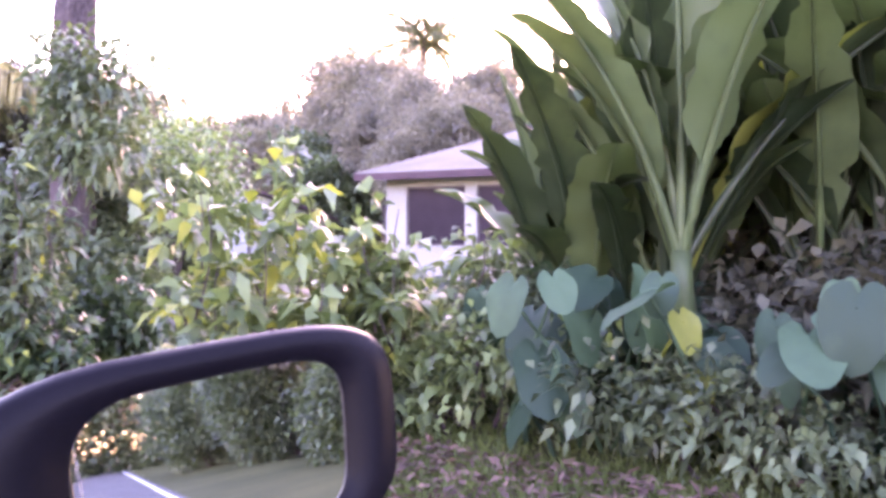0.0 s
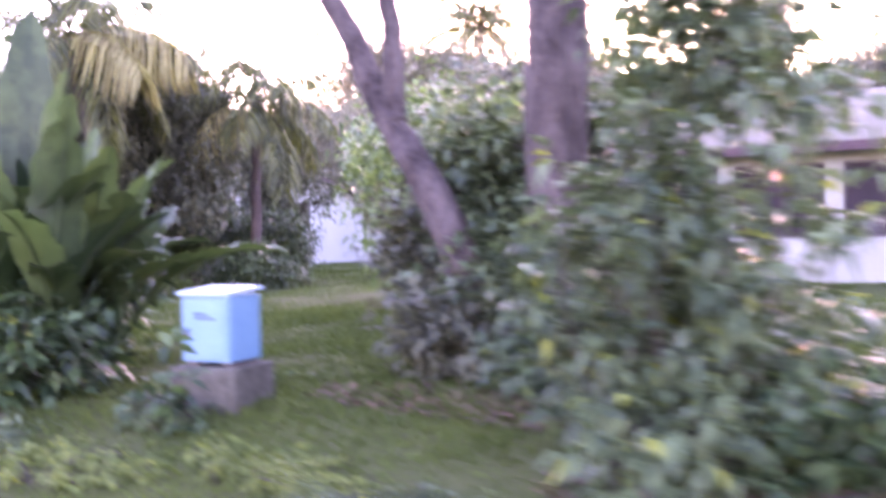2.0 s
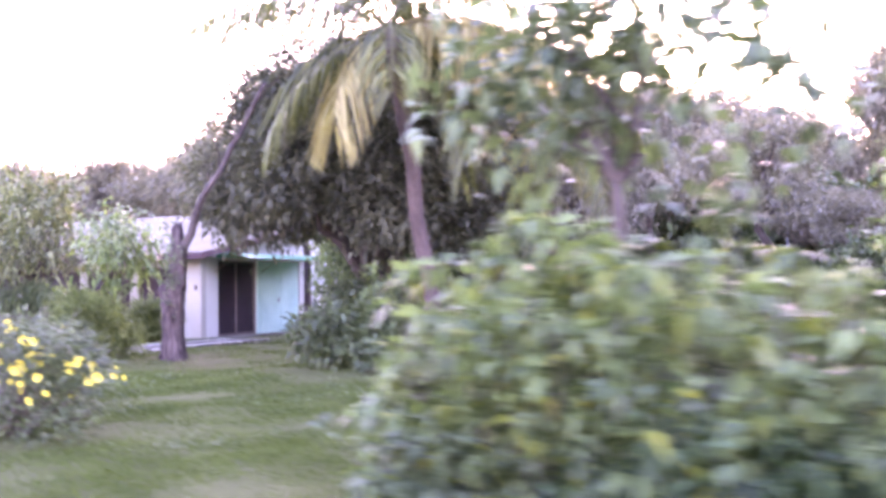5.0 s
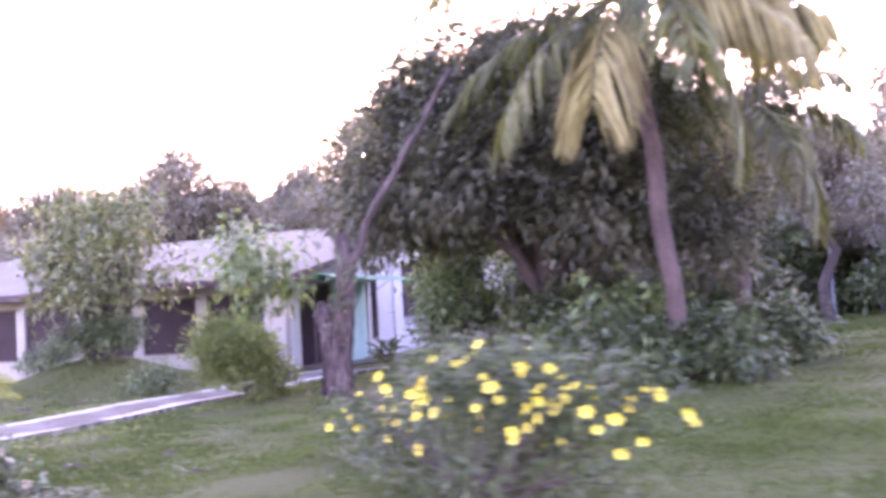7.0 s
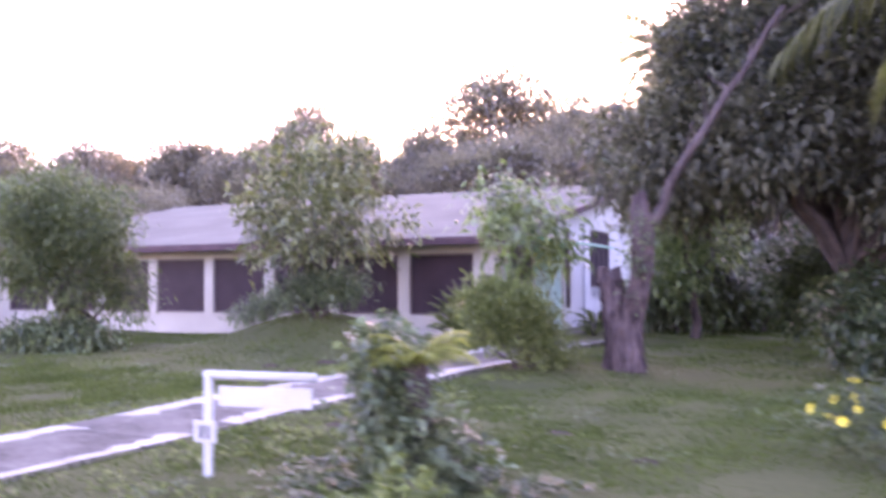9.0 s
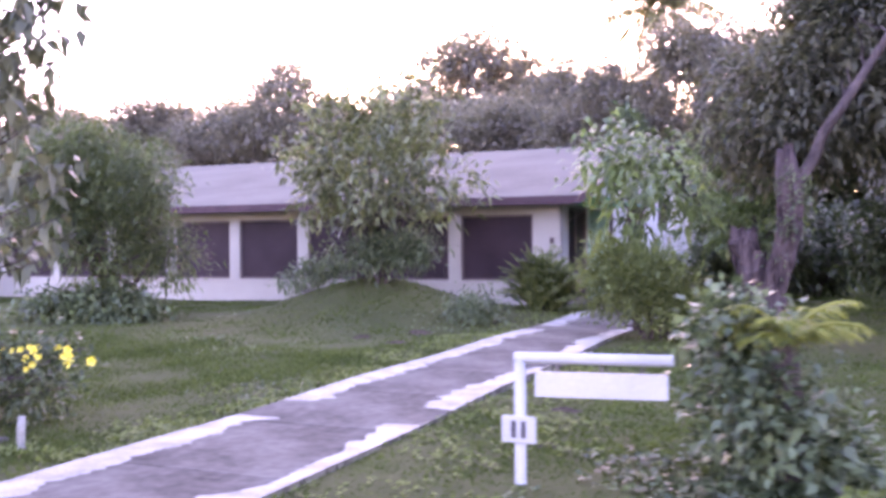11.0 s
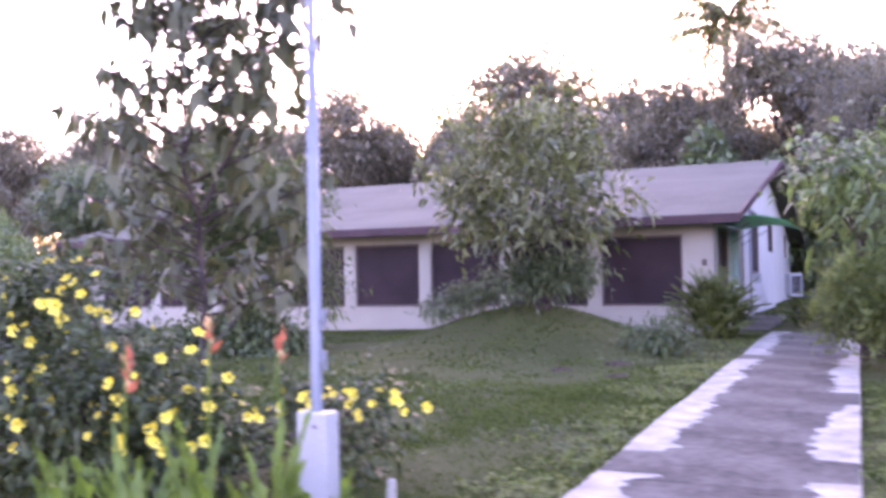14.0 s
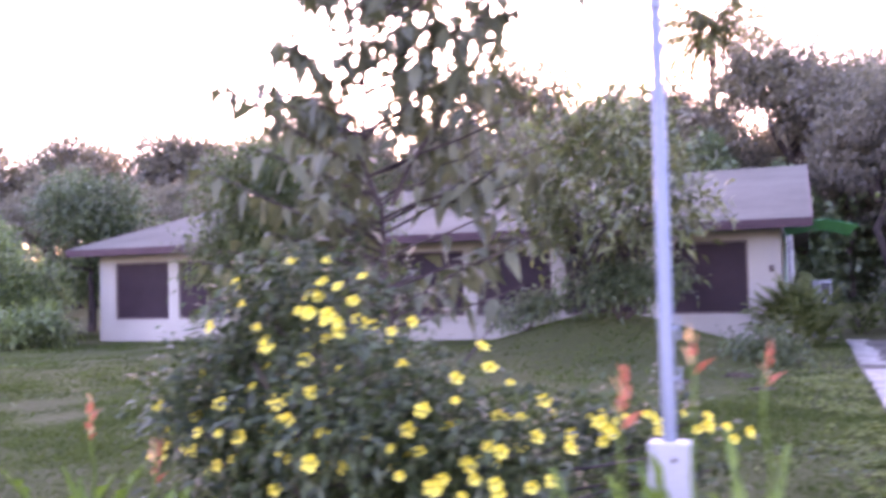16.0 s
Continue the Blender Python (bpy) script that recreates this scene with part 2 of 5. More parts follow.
def leaf_arrays(pos, way, length, width, fold=0.25, droop=0.25, plain=False):
    """Pointed, folded leaves: two quads each, sharing the midrib."""
    n = len(pos)
    length = np.broadcast_to(length, n)[:, None]
    width = np.broadcast_to(width, n)[:, None]
    way = unit(way)
    side = unit(np.cross(way, unit(RNG.normal(0, 0.45, (n, 3)) + [0, 0, 1.0])))
    up = np.cross(side, way)
    tip = pos + way * length - np.array([0, 0, 1]) * droop * length
    mid = pos + way * length * 0.5 + up * 0.04 * length
    lft = pos + way * length * 0.42 + side * width * 0.5 + up * fold * width * 0.5
    rgt = pos + way * length * 0.42 - side * width * 0.5 + up * fold * width * 0.5
    v = np.stack([pos, lft, mid, rgt, tip], 1).reshape(-1, 3)
    b = np.arange(n)[:, None] * 5
    if plain:
        v = np.stack([pos, lft, tip, rgt], 1).reshape(-1, 3)
        return v, np.arange(n * 4).reshape(-1, 4)
    f = np.concatenate([b + [0, 2, 1], b + [1, 2, 4], b + [0, 3, 2], b + [2, 3, 4]], 0)
    return v, f


def lobe_leaves(lobes, per_area, leaf, ratio=0.4, shell=0.55, spray=5, droop=0.3, seed=1, spread=1.6, plain=False):
    """Sprays of leaves over and inside ellipsoid lobes (centre, radii)."""
    g = np.random.default_rng(seed)
    out_p, out_w = [], []
    for c, r in lobes:
        r = np.asarray(r, float)
        area = 4 * np.pi * ((r[0] * r[1]) ** 1.6 / 3 + (r[0] * r[2]) ** 1.6 / 3 + (r[1] * r[2]) ** 1.6 / 3) ** (1 / 1.6)
        n = max(12, int(per_area * area))
        d = unit(g.normal(0, 1, (n, 3)))
        q = g.uniform(shell ** 2, 1.0, n) ** 0.5
        bump = 1 + 0.16 * np.sin(d[:, 0] * 7 + c[0]) * np.sin(d[:, 1] * 6 + c[1]) + 0.12 * np.sin(d[:, 2] * 9 + c[2] * 3)
        twig = np.asarray(c) + d * r * (q * bump)[:, None]
        out = unit(d / r + [0, 0, 0.15])
        for _ in range(spray):
            w = unit(out + g.normal(0, 0.75, (n, 3)))
            out_p.append(twig + g.normal(0, leaf * 0.5 * spread, (n, 3)))
            out_w.append(w)
    p, w = np.concatenate(out_p), np.concatenate(out_w)
    size = leaf * g.uniform(0.65, 1.3, len(p))
    return leaf_arrays(p, w, size, size * ratio, 0.25, droop, plain)


def smooth(v, lo, hi):
    t = np.clip((np.asarray(v, float) - lo) / (hi - lo), 0, 1)
    return t * t * (3 - 2 * t)


MOUND = (-17.2, 17.6)


def ground_height(x, y):
    """The lie of the land: a low bank east, a mound under the garden tree."""
    x, y = np.asarray(x, float), np.asarray(y, float)
    east = smooth(x, -4, 5)
    z = east * (0.20 * smooth(y, 3.0, 6.0) + 0.14 * smooth(y, 8, 19)) + (1 - east) * 0.05 * smooth(y, 5, 18)
    z = z + 0.75 * np.exp(-(((x - MOUND[0]) / 1.7) ** 2 + ((y - MOUND[1]) / 1.5) ** 2) / 1.4)
    z = z + 0.03 * np.sin(x * 0.9 + 1.3 * np.sin(y * 0.7)) * smooth(y, 4, 8) * smooth(-y, -60, -30)
    return z


def gz(x, y):
    return float(ground_height(x, y))

# ---- ground, road, walk ----
xs = np.unique(np.concatenate([np.linspace(-1500, -60, 14), np.arange(-60, 40.1, 0.6), np.linspace(40, 1500, 14)]))
ys = np.unique(np.concatenate([np.linspace(-1500, -12, 12), np.arange(-12, 3, 1.0), np.arange(3, 48, 0.5), np.linspace(48, 1500, 14)]))
gx, gy = np.meshgrid(xs, ys, indexing="ij")
gzz = ground_height(gx, gy) + 0.012 * np.sin(gx * 3.1 + gy * 1.7) * np.sin(gy * 2.3 - gx) * (np.abs(gx) < 60)
gi, gj = np.meshgrid(np.arange(len(xs) - 1), np.arange(len(ys) - 1), indexing="ij")
gf = np.stack([gi * len(ys) + gj, (gi + 1) * len(ys) + gj, (gi + 1) * len(ys) + gj + 1, gi * len(ys) + gj + 1], -1).reshape(-1, 4)
ground = new("ground", mesh_from("ground", np.stack([gx, gy, gzz], -1).reshape(-1, 3), gf, M_GROUND, True))
tagged(ground, "mown tropical lawn with bare brown patches", "ground", kind="structure")
road = new("road", mesh_from("road", [(-300, -4.6, 0.02), (300, -4.6, 0.02), (300, 2.3, 0.02), (-300, 2.3, 0.02), (-300, -4.6, -0.2), (300, -4.6, -0.2), (300, 2.3, -0.2), (-300, 2.3, -0.2)],
           [(0, 1, 2, 3), (3, 2, 6, 7), (1, 0, 4, 5)], M_ASPHALT))
tagged(road, "grey asphalt road with white edge lines", "road", kind="structure")
part("edge_line", box((-300, 1.98, 0.021), (300, 2.1, 0.027), M_PAINT_LINE), road)
part("edge_line", box((-300, -4.3, 0.021), (300, -4.18, 0.027), M_PAINT_LINE), road)

# garden walk: concrete slabs with ragged whitewashed borders
WALK_X0, WALK_X1, WALK_Y0, WALK_Y1 = -13.2, -11.57, 2.35, 20.6
walk_path = thing("garden_walk", (WALK_X0, WALK_Y0, 0), "stained concrete garden walk with ragged whitewashed borders", "path", kind="structure")
yy = WALK_Y0
slab_n = 0
while yy < WALK_Y1:
    y2 = min(yy + 1.5, WALK_Y1)
    za, zb = gz(-12.5, yy) + 0.045, gz(-12.5, y2) + 0.045
    bm = bmesh.new()
    add_box(bm, (0, 0, 0), (WALK_X1 - WALK_X0, y2 - yy - 0.012, 0.16), 0.006)
    for v in bm.verts:
        v.co.z += (za - 0.16) + (zb - za) * v.co.y / (y2 - yy) + RNG.normal(0, 0.002)
    part("slab", (bm, M_CONCRETE), walk_path, at=(0, yy - WALK_Y0, 0))
    yy = y2


def ragged_border(side):
    """A strip of whitewash with a straight outer edge and a torn inner one."""
    n = 900
    y = np.linspace(WALK_Y0 + 0.02, WALK_Y1 - 0.02, n)
    rough = sum(a * np.interp(y, np.arange(WALK_Y0 - 1, WALK_Y1 + 1, st), RNG.uniform(-1, 1, len(np.arange(WALK_Y0 - 1, WALK_Y1 + 1, st)))) for st, a in ((0.9, 0.055), (0.33, 0.07), (0.11, 0.06), (0.04, 0.035)))
    w = (0.34 if side < 0 else 0.27) + rough
    if side > 0:
        w = w * (1 - 0.5 * smooth(np.sin(y * 1.25 + 0.8), 0.55, 0.9))
    edge = 0.012 * np.abs(rough / 0.1)
    outer = np.where(side < 0, -0.004 + edge, WALK_X1 - WALK_X0 + 0.004 - edge)
    inner = outer + np.where(side < 0, 1, -1) * np.maximum(w, 0.03)
    z = ground_height(np.full(n, -12.5), y) + 0.049
    a = np.stack([outer, y - WALK_Y0, z], 1)
    b = np.stack([inner, y - WALK_Y0, z], 1)
    c = a - [0, 0, 0.12]
    v = np.concatenate([a, b, c])
    i = np.arange(n - 1)
    f1 = np.stack([i, i + 1, n + i + 1, n + i], 1) if side < 0 else np.stack([i, n + i, n + i + 1, i + 1], 1)
    f2 = np.stack([i, 2 * n + i, 2 * n + i + 1, i + 1], 1)
    return mesh_from("border", v, np.concatenate([f1, f2]), M_WHITEWASH)


part("border", ragged_border(-1), walk_path, "flaking white lime border")
part("border", ragged_border(1), walk_path, "flaking white lime border")

# ---- houses ----


def sloped_strip(bm, x0, x1, ya, yb, z0, za, zb):
    """A prism between two x planes: flat bottom z0, top za at ya and zb at yb."""
    v = [bm.verts.new(p) for x in (x0, x1) for p in ((x, ya, z0), (x, yb, z0), (x, yb, zb), (x, ya, za))]
    for q in ((3, 2, 1, 0), (4, 5, 6, 7), (0, 1, 5, 4), (1, 2, 6, 5), (2, 3, 7, 6), (3, 0, 4, 7)):
        bm.faces.new([v[i] for i in q])


def window(parent, x0, x1, z0, z1, y, bars=0):
    """A screened opening in the front wall."""
    w = part("window", boxes([((x0, y + 0.05, z0), (x0 + 0.05, y + 0.11, z1)), ((x1 - 0.05, y + 0.05, z0), (x1, y + 0.11, z1)),
                              ((x0 + 0.05, y + 0.05, z0), (x1 - 0.05, y + 0.11, z0 + 0.05)), ((x0 + 0.05, y + 0.05, z1 - 0.05), (x1 - 0.05, y + 0.11, z1))], M_FRAME, 0.004), parent)
    part("insect_screen", box((x0 + 0.05, y + 0.075, z0 + 0.05), (x1 - 0.05, y + 0.085, z1 - 0.05), M_SCREEN), w)
    for k in range(bars):
        xb = x0 + (x1 - x0) * (k + 1) / (bars + 1)
        part("mullion", box((xb - 0.02, y + 0.06, z0 + 0.05), (xb + 0.02, y + 0.074, z1 - 0.05), M_FRAME), w)
    return w


def side_window(parent, y0, y1, z0, z1, x, bars=1):
    w = part("side_window", boxes([((x - 0.11, y0, z0), (x - 0.03, y0 + 0.07, z1)), ((x - 0.11, y1 - 0.07, z0), (x - 0.03, y1, z1)),
                                   ((x - 0.11, y0 + 0.07, z0), (x - 0.03, y1 - 0.07, z0 + 0.07)), ((x - 0.11, y0 + 0.07, z1 - 0.07), (x - 0.03, y1 - 0.07, z1))], M_FRAME, 0.004), parent)
    part("insect_screen", box((x - 0.09, y0 + 0.07, z0 + 0.07), (x - 0.08, y1 - 0.07, z1 - 0.07), M_SCREEN), w)
    for k in range(bars):
        yb = y0 + (y1 - y0) * (k + 1) / (bars + 1)
        part("mullion", box((x - 0.079, yb - 0.04, z0 + 0.07), (x - 0.055, yb + 0.04, z1 - 0.07), M_FRAME), w)
    return w


def house(place, width, depth, sill, top, eave, rise, wins, side_open, skew, label):
    """A long low house: screened front at local y = 0, ridge along x at half depth. Local x runs 0..width."""
    h = thing("house", place, label, "house", "houses along the road")
    t = 0.22
    edges = [e for w in wins for e in w]
    solid = [((0, 0, -0.5), (width, t, sill))]
    xs_ = [0.0] + edges + [width]
    for a, b in zip(xs_[0::2], xs_[1::2]):
        solid.append(((a, 0, sill), (b, t, top)))
    solid.append(((0, 0, top), (width, t, eave + 0.05)))
    part("front_wall", boxes(solid, M_WALL_SHADED), h)
    for a, b in wins:
        window(h, a, b, sill, top, 0.0)
        part("window_sill", box((a - 0.02, -0.03, sill - 0.05), (b + 0.02, 0.04, sill - 0.004), M_WALL_SHADED, 0.005), h)
    half = depth / 2
    slope = rise / (half + 0.6)

    def roof_z(y):
        return eave + slope * (0.6 + (half - abs(half - y)))

    for x0, x1, opens in ((width - t, width, side_open), (0, t, [])):
        bm = bmesh.new()
        cuts = sorted({t, half, depth - t} | {v for o in opens for v in o[:2]})
        for ya, yb in zip(cuts[:-1], cuts[1:]):
            o = [q for q in opens if q[0] <= ya + 1e-6 and q[1] >= yb - 1e-6]
            ta, tb = roof_z(ya) - 0.06, roof_z(yb) - 0.06
            if o:
                sloped_strip(bm, x0, x1, ya, yb, -0.5, o[0][2], o[0][2])
                sloped_strip(bm, x0, x1, ya, yb, o[0][3], ta, tb)
            else:
                sloped_strip(bm, x0, x1, ya, yb, -0.5, ta, tb)
        bmesh.ops.remove_doubles(bm, verts=bm.verts, dist=0.001)
        # same paint as the front; its brighter light is in the base colour
        part("gable_wall", (bm, M_WALL_LIT), h)
    part("rear_wall", box((0, depth - t, -0.5), (width, depth, eave), M_WALL_SHADED), h)
    part("floor_slab", box((t, t, -0.45), (width - t, depth - t, -0.05), M_CONCRETE), h)
    e = 0.6
    for sgn, y_eave in ((1, -e), (-1, depth + e)):
        p = [(-e, y_eave, eave), (width + e, y_eave, eave), (width + e, half, eave + rise), (-e - skew, half, eave + rise)]
        v = p + [(x, y, z + 0.07) for x, y, z in p]
        f = [(3, 2, 1, 0), (4, 5, 6, 7), (0, 1, 5, 4), (1, 2, 6, 5), (2, 3, 7, 6), (3, 0, 4, 7)]
        part("roof", mesh_from("roof", v, f, M_ROOF), h)
        part("fascia", box((-e, y_eave - 0.025 * sgn if sgn > 0 else y_eave, eave - 0.12), (width + e, y_eave if sgn > 0 else y_eave + 0.025, eave + 0.06), M_FASCIA), h)
    part("soffit", box((-e + 0.02, -e + 0.01, eave - 0.06), (width + e - 0.02, -0.004, eave - 0.03), M_SOFFIT), h)
    for xa, xb in ((width + e, width + e), (-e, -e - skew)):
        for ya, yb in ((-e, half), (depth + e, half)):
            s = 1 if xa > width / 2 else -1
            v = []
            for dx in (0.0, 0.03 * s):
                v += [(xa + dx, ya, eave - 0.1), (xb + dx, yb, eave + rise - 0.1), (xb + dx, yb, eave + rise + 0.08), (xa + dx, ya, eave + 0.08)]
            part("barge_board", mesh_from("barge_board", v, [(0, 1, 2, 3), (7, 6, 5, 4), (0, 4, 5, 1), (1, 5, 6, 2), (2, 6, 7, 3), (3, 7, 4, 0)], M_FASCIA), h)
    return h


PITCH = 2.11
# house by the walk: front wall y = 21, from x = -32.1 to -14.35
H2X, H2W, H2Y, H2Z = -32.1, 17.75, 21.0, 0.06
wins2 = sorted((-15.0 - k * PITCH - 1.80 - H2X, -15.0 - k * PITCH - H2X) for k in range(8))
h2 = house((H2X, H2Y, H2Z), H2W, 24.0, 0.56, 2.11, 2.42, 2.45, wins2,
           [(0.75, 2.55, 0.02, 2.3), (2.7, 4.9, 0.02, 2.3), (5.15, 5.62, 0.6, 2.95), (7.6, 9.9, 1.18, 3.05), (13.0, 15.2, 1.9, 3.05), (20.6, 22.1, 1.75, 2.72)], 2.6,
           "long white bungalow with screened windows and a grey sheet roof")
HX = H2W
part("plinth_band", box((HX + 0.001, 0.0, -0.4), (HX + 0.05, 24.0, 0.0), M_PLINTH), h2)
screen_door = side_window(h2, 0.75, 2.55, 0.02, 2.3, HX, 1)
side_window(h2, 5.15, 5.62, 0.6, 2.95, HX, 0)
side_window(h2, 7.6, 9.9, 1.18, 3.05, HX, 3)
for k in range(12):
    part("baluster", box((HX + 0.03, 7.65 + k * 0.19, 0.92), (HX + 0.06, 7.72 + k * 0.19, 1.16), M_WHITE_METAL, 0.004), h2)
part("rail", box((HX + 0.02, 7.55, 1.16), (HX + 0.07, 9.95, 1.2), M_WHITE_METAL, 0.004), h2)
side_window(h2, 13.0, 15.2, 1.9, 3.05, HX, 2)
side_window(h2, 20.6, 22.1, 1.75, 2.72, HX, 1)
door = part("side_door", box((HX - 0.12, 2.7, 0.02), (HX - 0.05, 4.9, 2.3), M_MINT, 0.01), h2, "pale mint painted double door")
for k in range(2):
    for j in range(3):
        part("door_panel", box((HX - 0.049, 2.85 + k * 1.05, 0.2 + j * 0.7), (HX - 0.03, 3.75 + k * 1.05, 0.75 + j * 0.7), M_MINT, 0.006), door)
part("door_handle", box((HX - 0.03, 3.72, 1.0), (HX + 0.02, 3.76, 1.14), M_WHITE_METAL, 0.006), door)
part("door_post", box((HX + 0.002, 2.56, -0.05), (HX + 0.06, 2.69, 2.34), M_MINT, 0.01), h2)
aw = []
for k in range(9):
    f = k / 8
    aw.append((HX + 0.03 + 1.45 * f, 2.36 - 0.10 * f + 0.16 * math.sin(math.pi * f * 0.9), 0))
av = [(x, y, z + dz) for dz in (0, 0.02) for y in (0.3, 5.2) for x, z, _ in aw]
af = []
for k in range(8):
    af += [(k, k + 1, 9 + k + 1, 9 + k), (18 + k, 27 + k, 27 + k + 1, 18 + k + 1), (k, 18 + k, 18 + k + 1, k + 1), (9 + k, 9 + k + 1, 27 + k + 1, 27 + k)]
af += [(8, 26, 35, 17), (0, 9, 27, 18)]
awning = part("awning", mesh_from("awning", av, af, M_AWNING), h2, "curved green sheet awning")
for y in (0.6, 2.8, 5.0):
    part("bracket", tube("bracket", [(HX + 0.02, y, 1.95), (HX + 0.7, y, 2.34)], [0.012, 0.012], M_FRAME, 6), awning)
part("drain_pipe", tube("drain_pipe", [(HX + 0.06, 6.75, 0.0), (HX + 0.06, 6.75, 3.2)], [0.035, 0.035], M_WHITE_METAL, 8), h2)
part("door_apron", box((HX + 0.052, 0.3, -0.3), (HX + 1.05, 8.2, 0.035), M_CONCRETE, 0.008), h2)
part("switch_box", box((HX - 0.24, -0.03, 1.42), (HX - 0.14, 0.0, 1.56), M_FRAME, 0.004), h2)
annex = part("rear_annex", boxes([((HX - 3.0, 24.02, -0.4), (HX - 0.22, 26.6, 2.75)), ((HX - 0.22, 24.02, -0.4), (HX, 24.5, 2.75)), ((HX - 0.22, 25.5, -0.4), (HX, 26.6, 2.75)), ((HX - 0.22, 24.5, -0.4), (HX, 25.5, 1.5)), ((HX - 0.22, 24.5, 2.4), (HX, 25.5, 2.75))], M_WALL_LIT), h2, "low white rear annex")
part("annex_roof", box((HX - 3.1, 24.0, 2.752), (HX + 0.35, 26.9, 2.84), M_ROOF, 0.01), annex)
ac = thing("air_conditioner", (-13.4, 31.9, 0.5), "white outdoor air conditioner on brackets beside the house", "air conditioner", turn=-70)
ac.scale = (0.95, 0.62, 1.5)
part("casing", boxes([((-0.38, -0.3, 0), (0.2, 0.3, 0.06)), ((-0.38, -0.3, 0.06), (0.2, -0.24, 0.42)), ((-0.38, 0.24, 0.06), (0.2, 0.3, 0.42)), ((-0.38, -0.3, 0.42), (0.2, 0.3, 0.48))], M_WHITE_METAL, 0.006), ac)
part("core", box((-0.37, -0.239, 0.061), (0.1, 0.239, 0.419), M_SCREEN, 0.004), ac, "dark recessed cooling core")
for k in range(5):
    part("grille_slat", box((0.121, -0.22, 0.1 + k * 0.065), (0.16, 0.22, 0.115 + k * 0.065), M_WHITE_METAL), ac)
for s in (-0.22, 0.22):
    part("bracket", boxes([((-0.4, s - 0.015, -0.03), (0.2, s + 0.015, 0)), ((-0.4, s - 0.015, -0.4), (-0.37, s + 0.015, -0.03))], M_FRAME), ac)

# house behind the banana clumps: front wall about y = 20.2
H1X, H1Y, H1Z = 6.45, 20.2, 0.34
wins1 = [(0.64 + k * 2.13, 0.64 + k * 2.13 + 1.80) for k in range(8)]
h1 = house((H1X, H1Y, H1Z), 17.9, 24.0, 0.87, 2.40, 2.68, 2.7, wins1, [], 0.9, "white bungalow with dark screened windows on a grassy rise")
h1.matrix_world = pose(H1X, H1Y, H1Z, 0, 0, -3.0)

# ---- plants: builders ----


def crown(name, parent, lobes, per_area, leaf, mat, ratio=0.4, shell=0.5, spray=5, droop=0.3, seed=1, label="", spread=1.6):
    v, f = lobe_leaves(lobes, per_area, leaf, ratio, shell, spray, droop, seed, spread)
    return part(name, mesh_from(name, v, f, mat), parent, label)


def limbs(parent, start, lobes, r0, mat, name="limb", wob=0.12):
    for c, r in lobes:
        a = np.asarray(start, float)
        b = np.asarray(c, float) + [0, 0, r[2] * 0.3]
        part(name, tube(name, bend(a, b, 7, wob), np.linspace(r0, r0 * 0.25, 7), mat, 6, 0.1), parent)


def lumps(center, radii, n, seed, size=0.5):
    """Smaller lobes strewn over one large ellipsoid, for an uneven outline."""
    g = np.random.default_rng(seed)
    c, r = np.asarray(center, float), np.asarray(radii, float)
    d = unit(g.normal(0, 1, (n, 3)))
    d[:, 2] = np.where(d[:, 2] < -0.6, -d[:, 2], d[:, 2])
    k = g.uniform(0.45, 0.85, (n, 1))
    s = g.uniform(0.7, 1.3, n) * size
    return [(c + dd * r * kk, r * ss) for dd, kk, ss in zip(d, k, s)]


def tree(name, place, label, height, radii, centre_z, leaf, mat, bark, trunk_r=0.15, n=10, per_area=14, seed=1, ratio=0.4, size=0.45, droop=0.3, lean=(0, 0), category="tree", group="", spray=5, shell=0.4):
    t = thing(name, place, label, category, group)
    c = (lean[0], lean[1], centre_z)
    lb = lumps(c, radii, n, seed, size)
    fork = np.array([lean[0] * 0.5, lean[1] * 0.5, max(centre_z - radii[2] * 0.75, 0.25 * centre_z)])
    part("trunk", tube("trunk", np.concatenate([[(0, 0, -0.25)], bend((0, 0, 0), fork, 6, 0.05)]), np.linspace(trunk_r * 1.35, trunk_r * 0.8, 7), bark, 10, 0.08), t)
    limbs(t, fork, lb[: max(4, n // 2)], trunk_r * 0.6, bark)
    crown("crown", t, lb, per_area, leaf, mat, ratio, shell, spray, droop, seed)
    return t


def shrub(name, place, label, radii, leaf, mat, per_area=40, seed=1, n=8, ratio=0.45, size=0.55, category="shrub", stems=6, droop=0.3, stem_mat=None, lift=0.75, spray=5, shell=0.3, group=""):
    t = thing(name, place, label, category, group)
    lb = lumps((0, 0, radii[2] * lift), radii, n, seed, size)
    for k in range(stems):
        c, r = lb[k % n]
        part("stem", tube("stem", bend((RNG.normal(0, 0.08), RNG.normal(0, 0.08), -0.1), c, 5, 0.05), np.linspace(0.025, 0.008, 5), stem_mat or M_BARK, 5), t)
    crown("foliage", t, lb, per_area, leaf, mat, ratio, shell, spray, droop, seed)
    return t


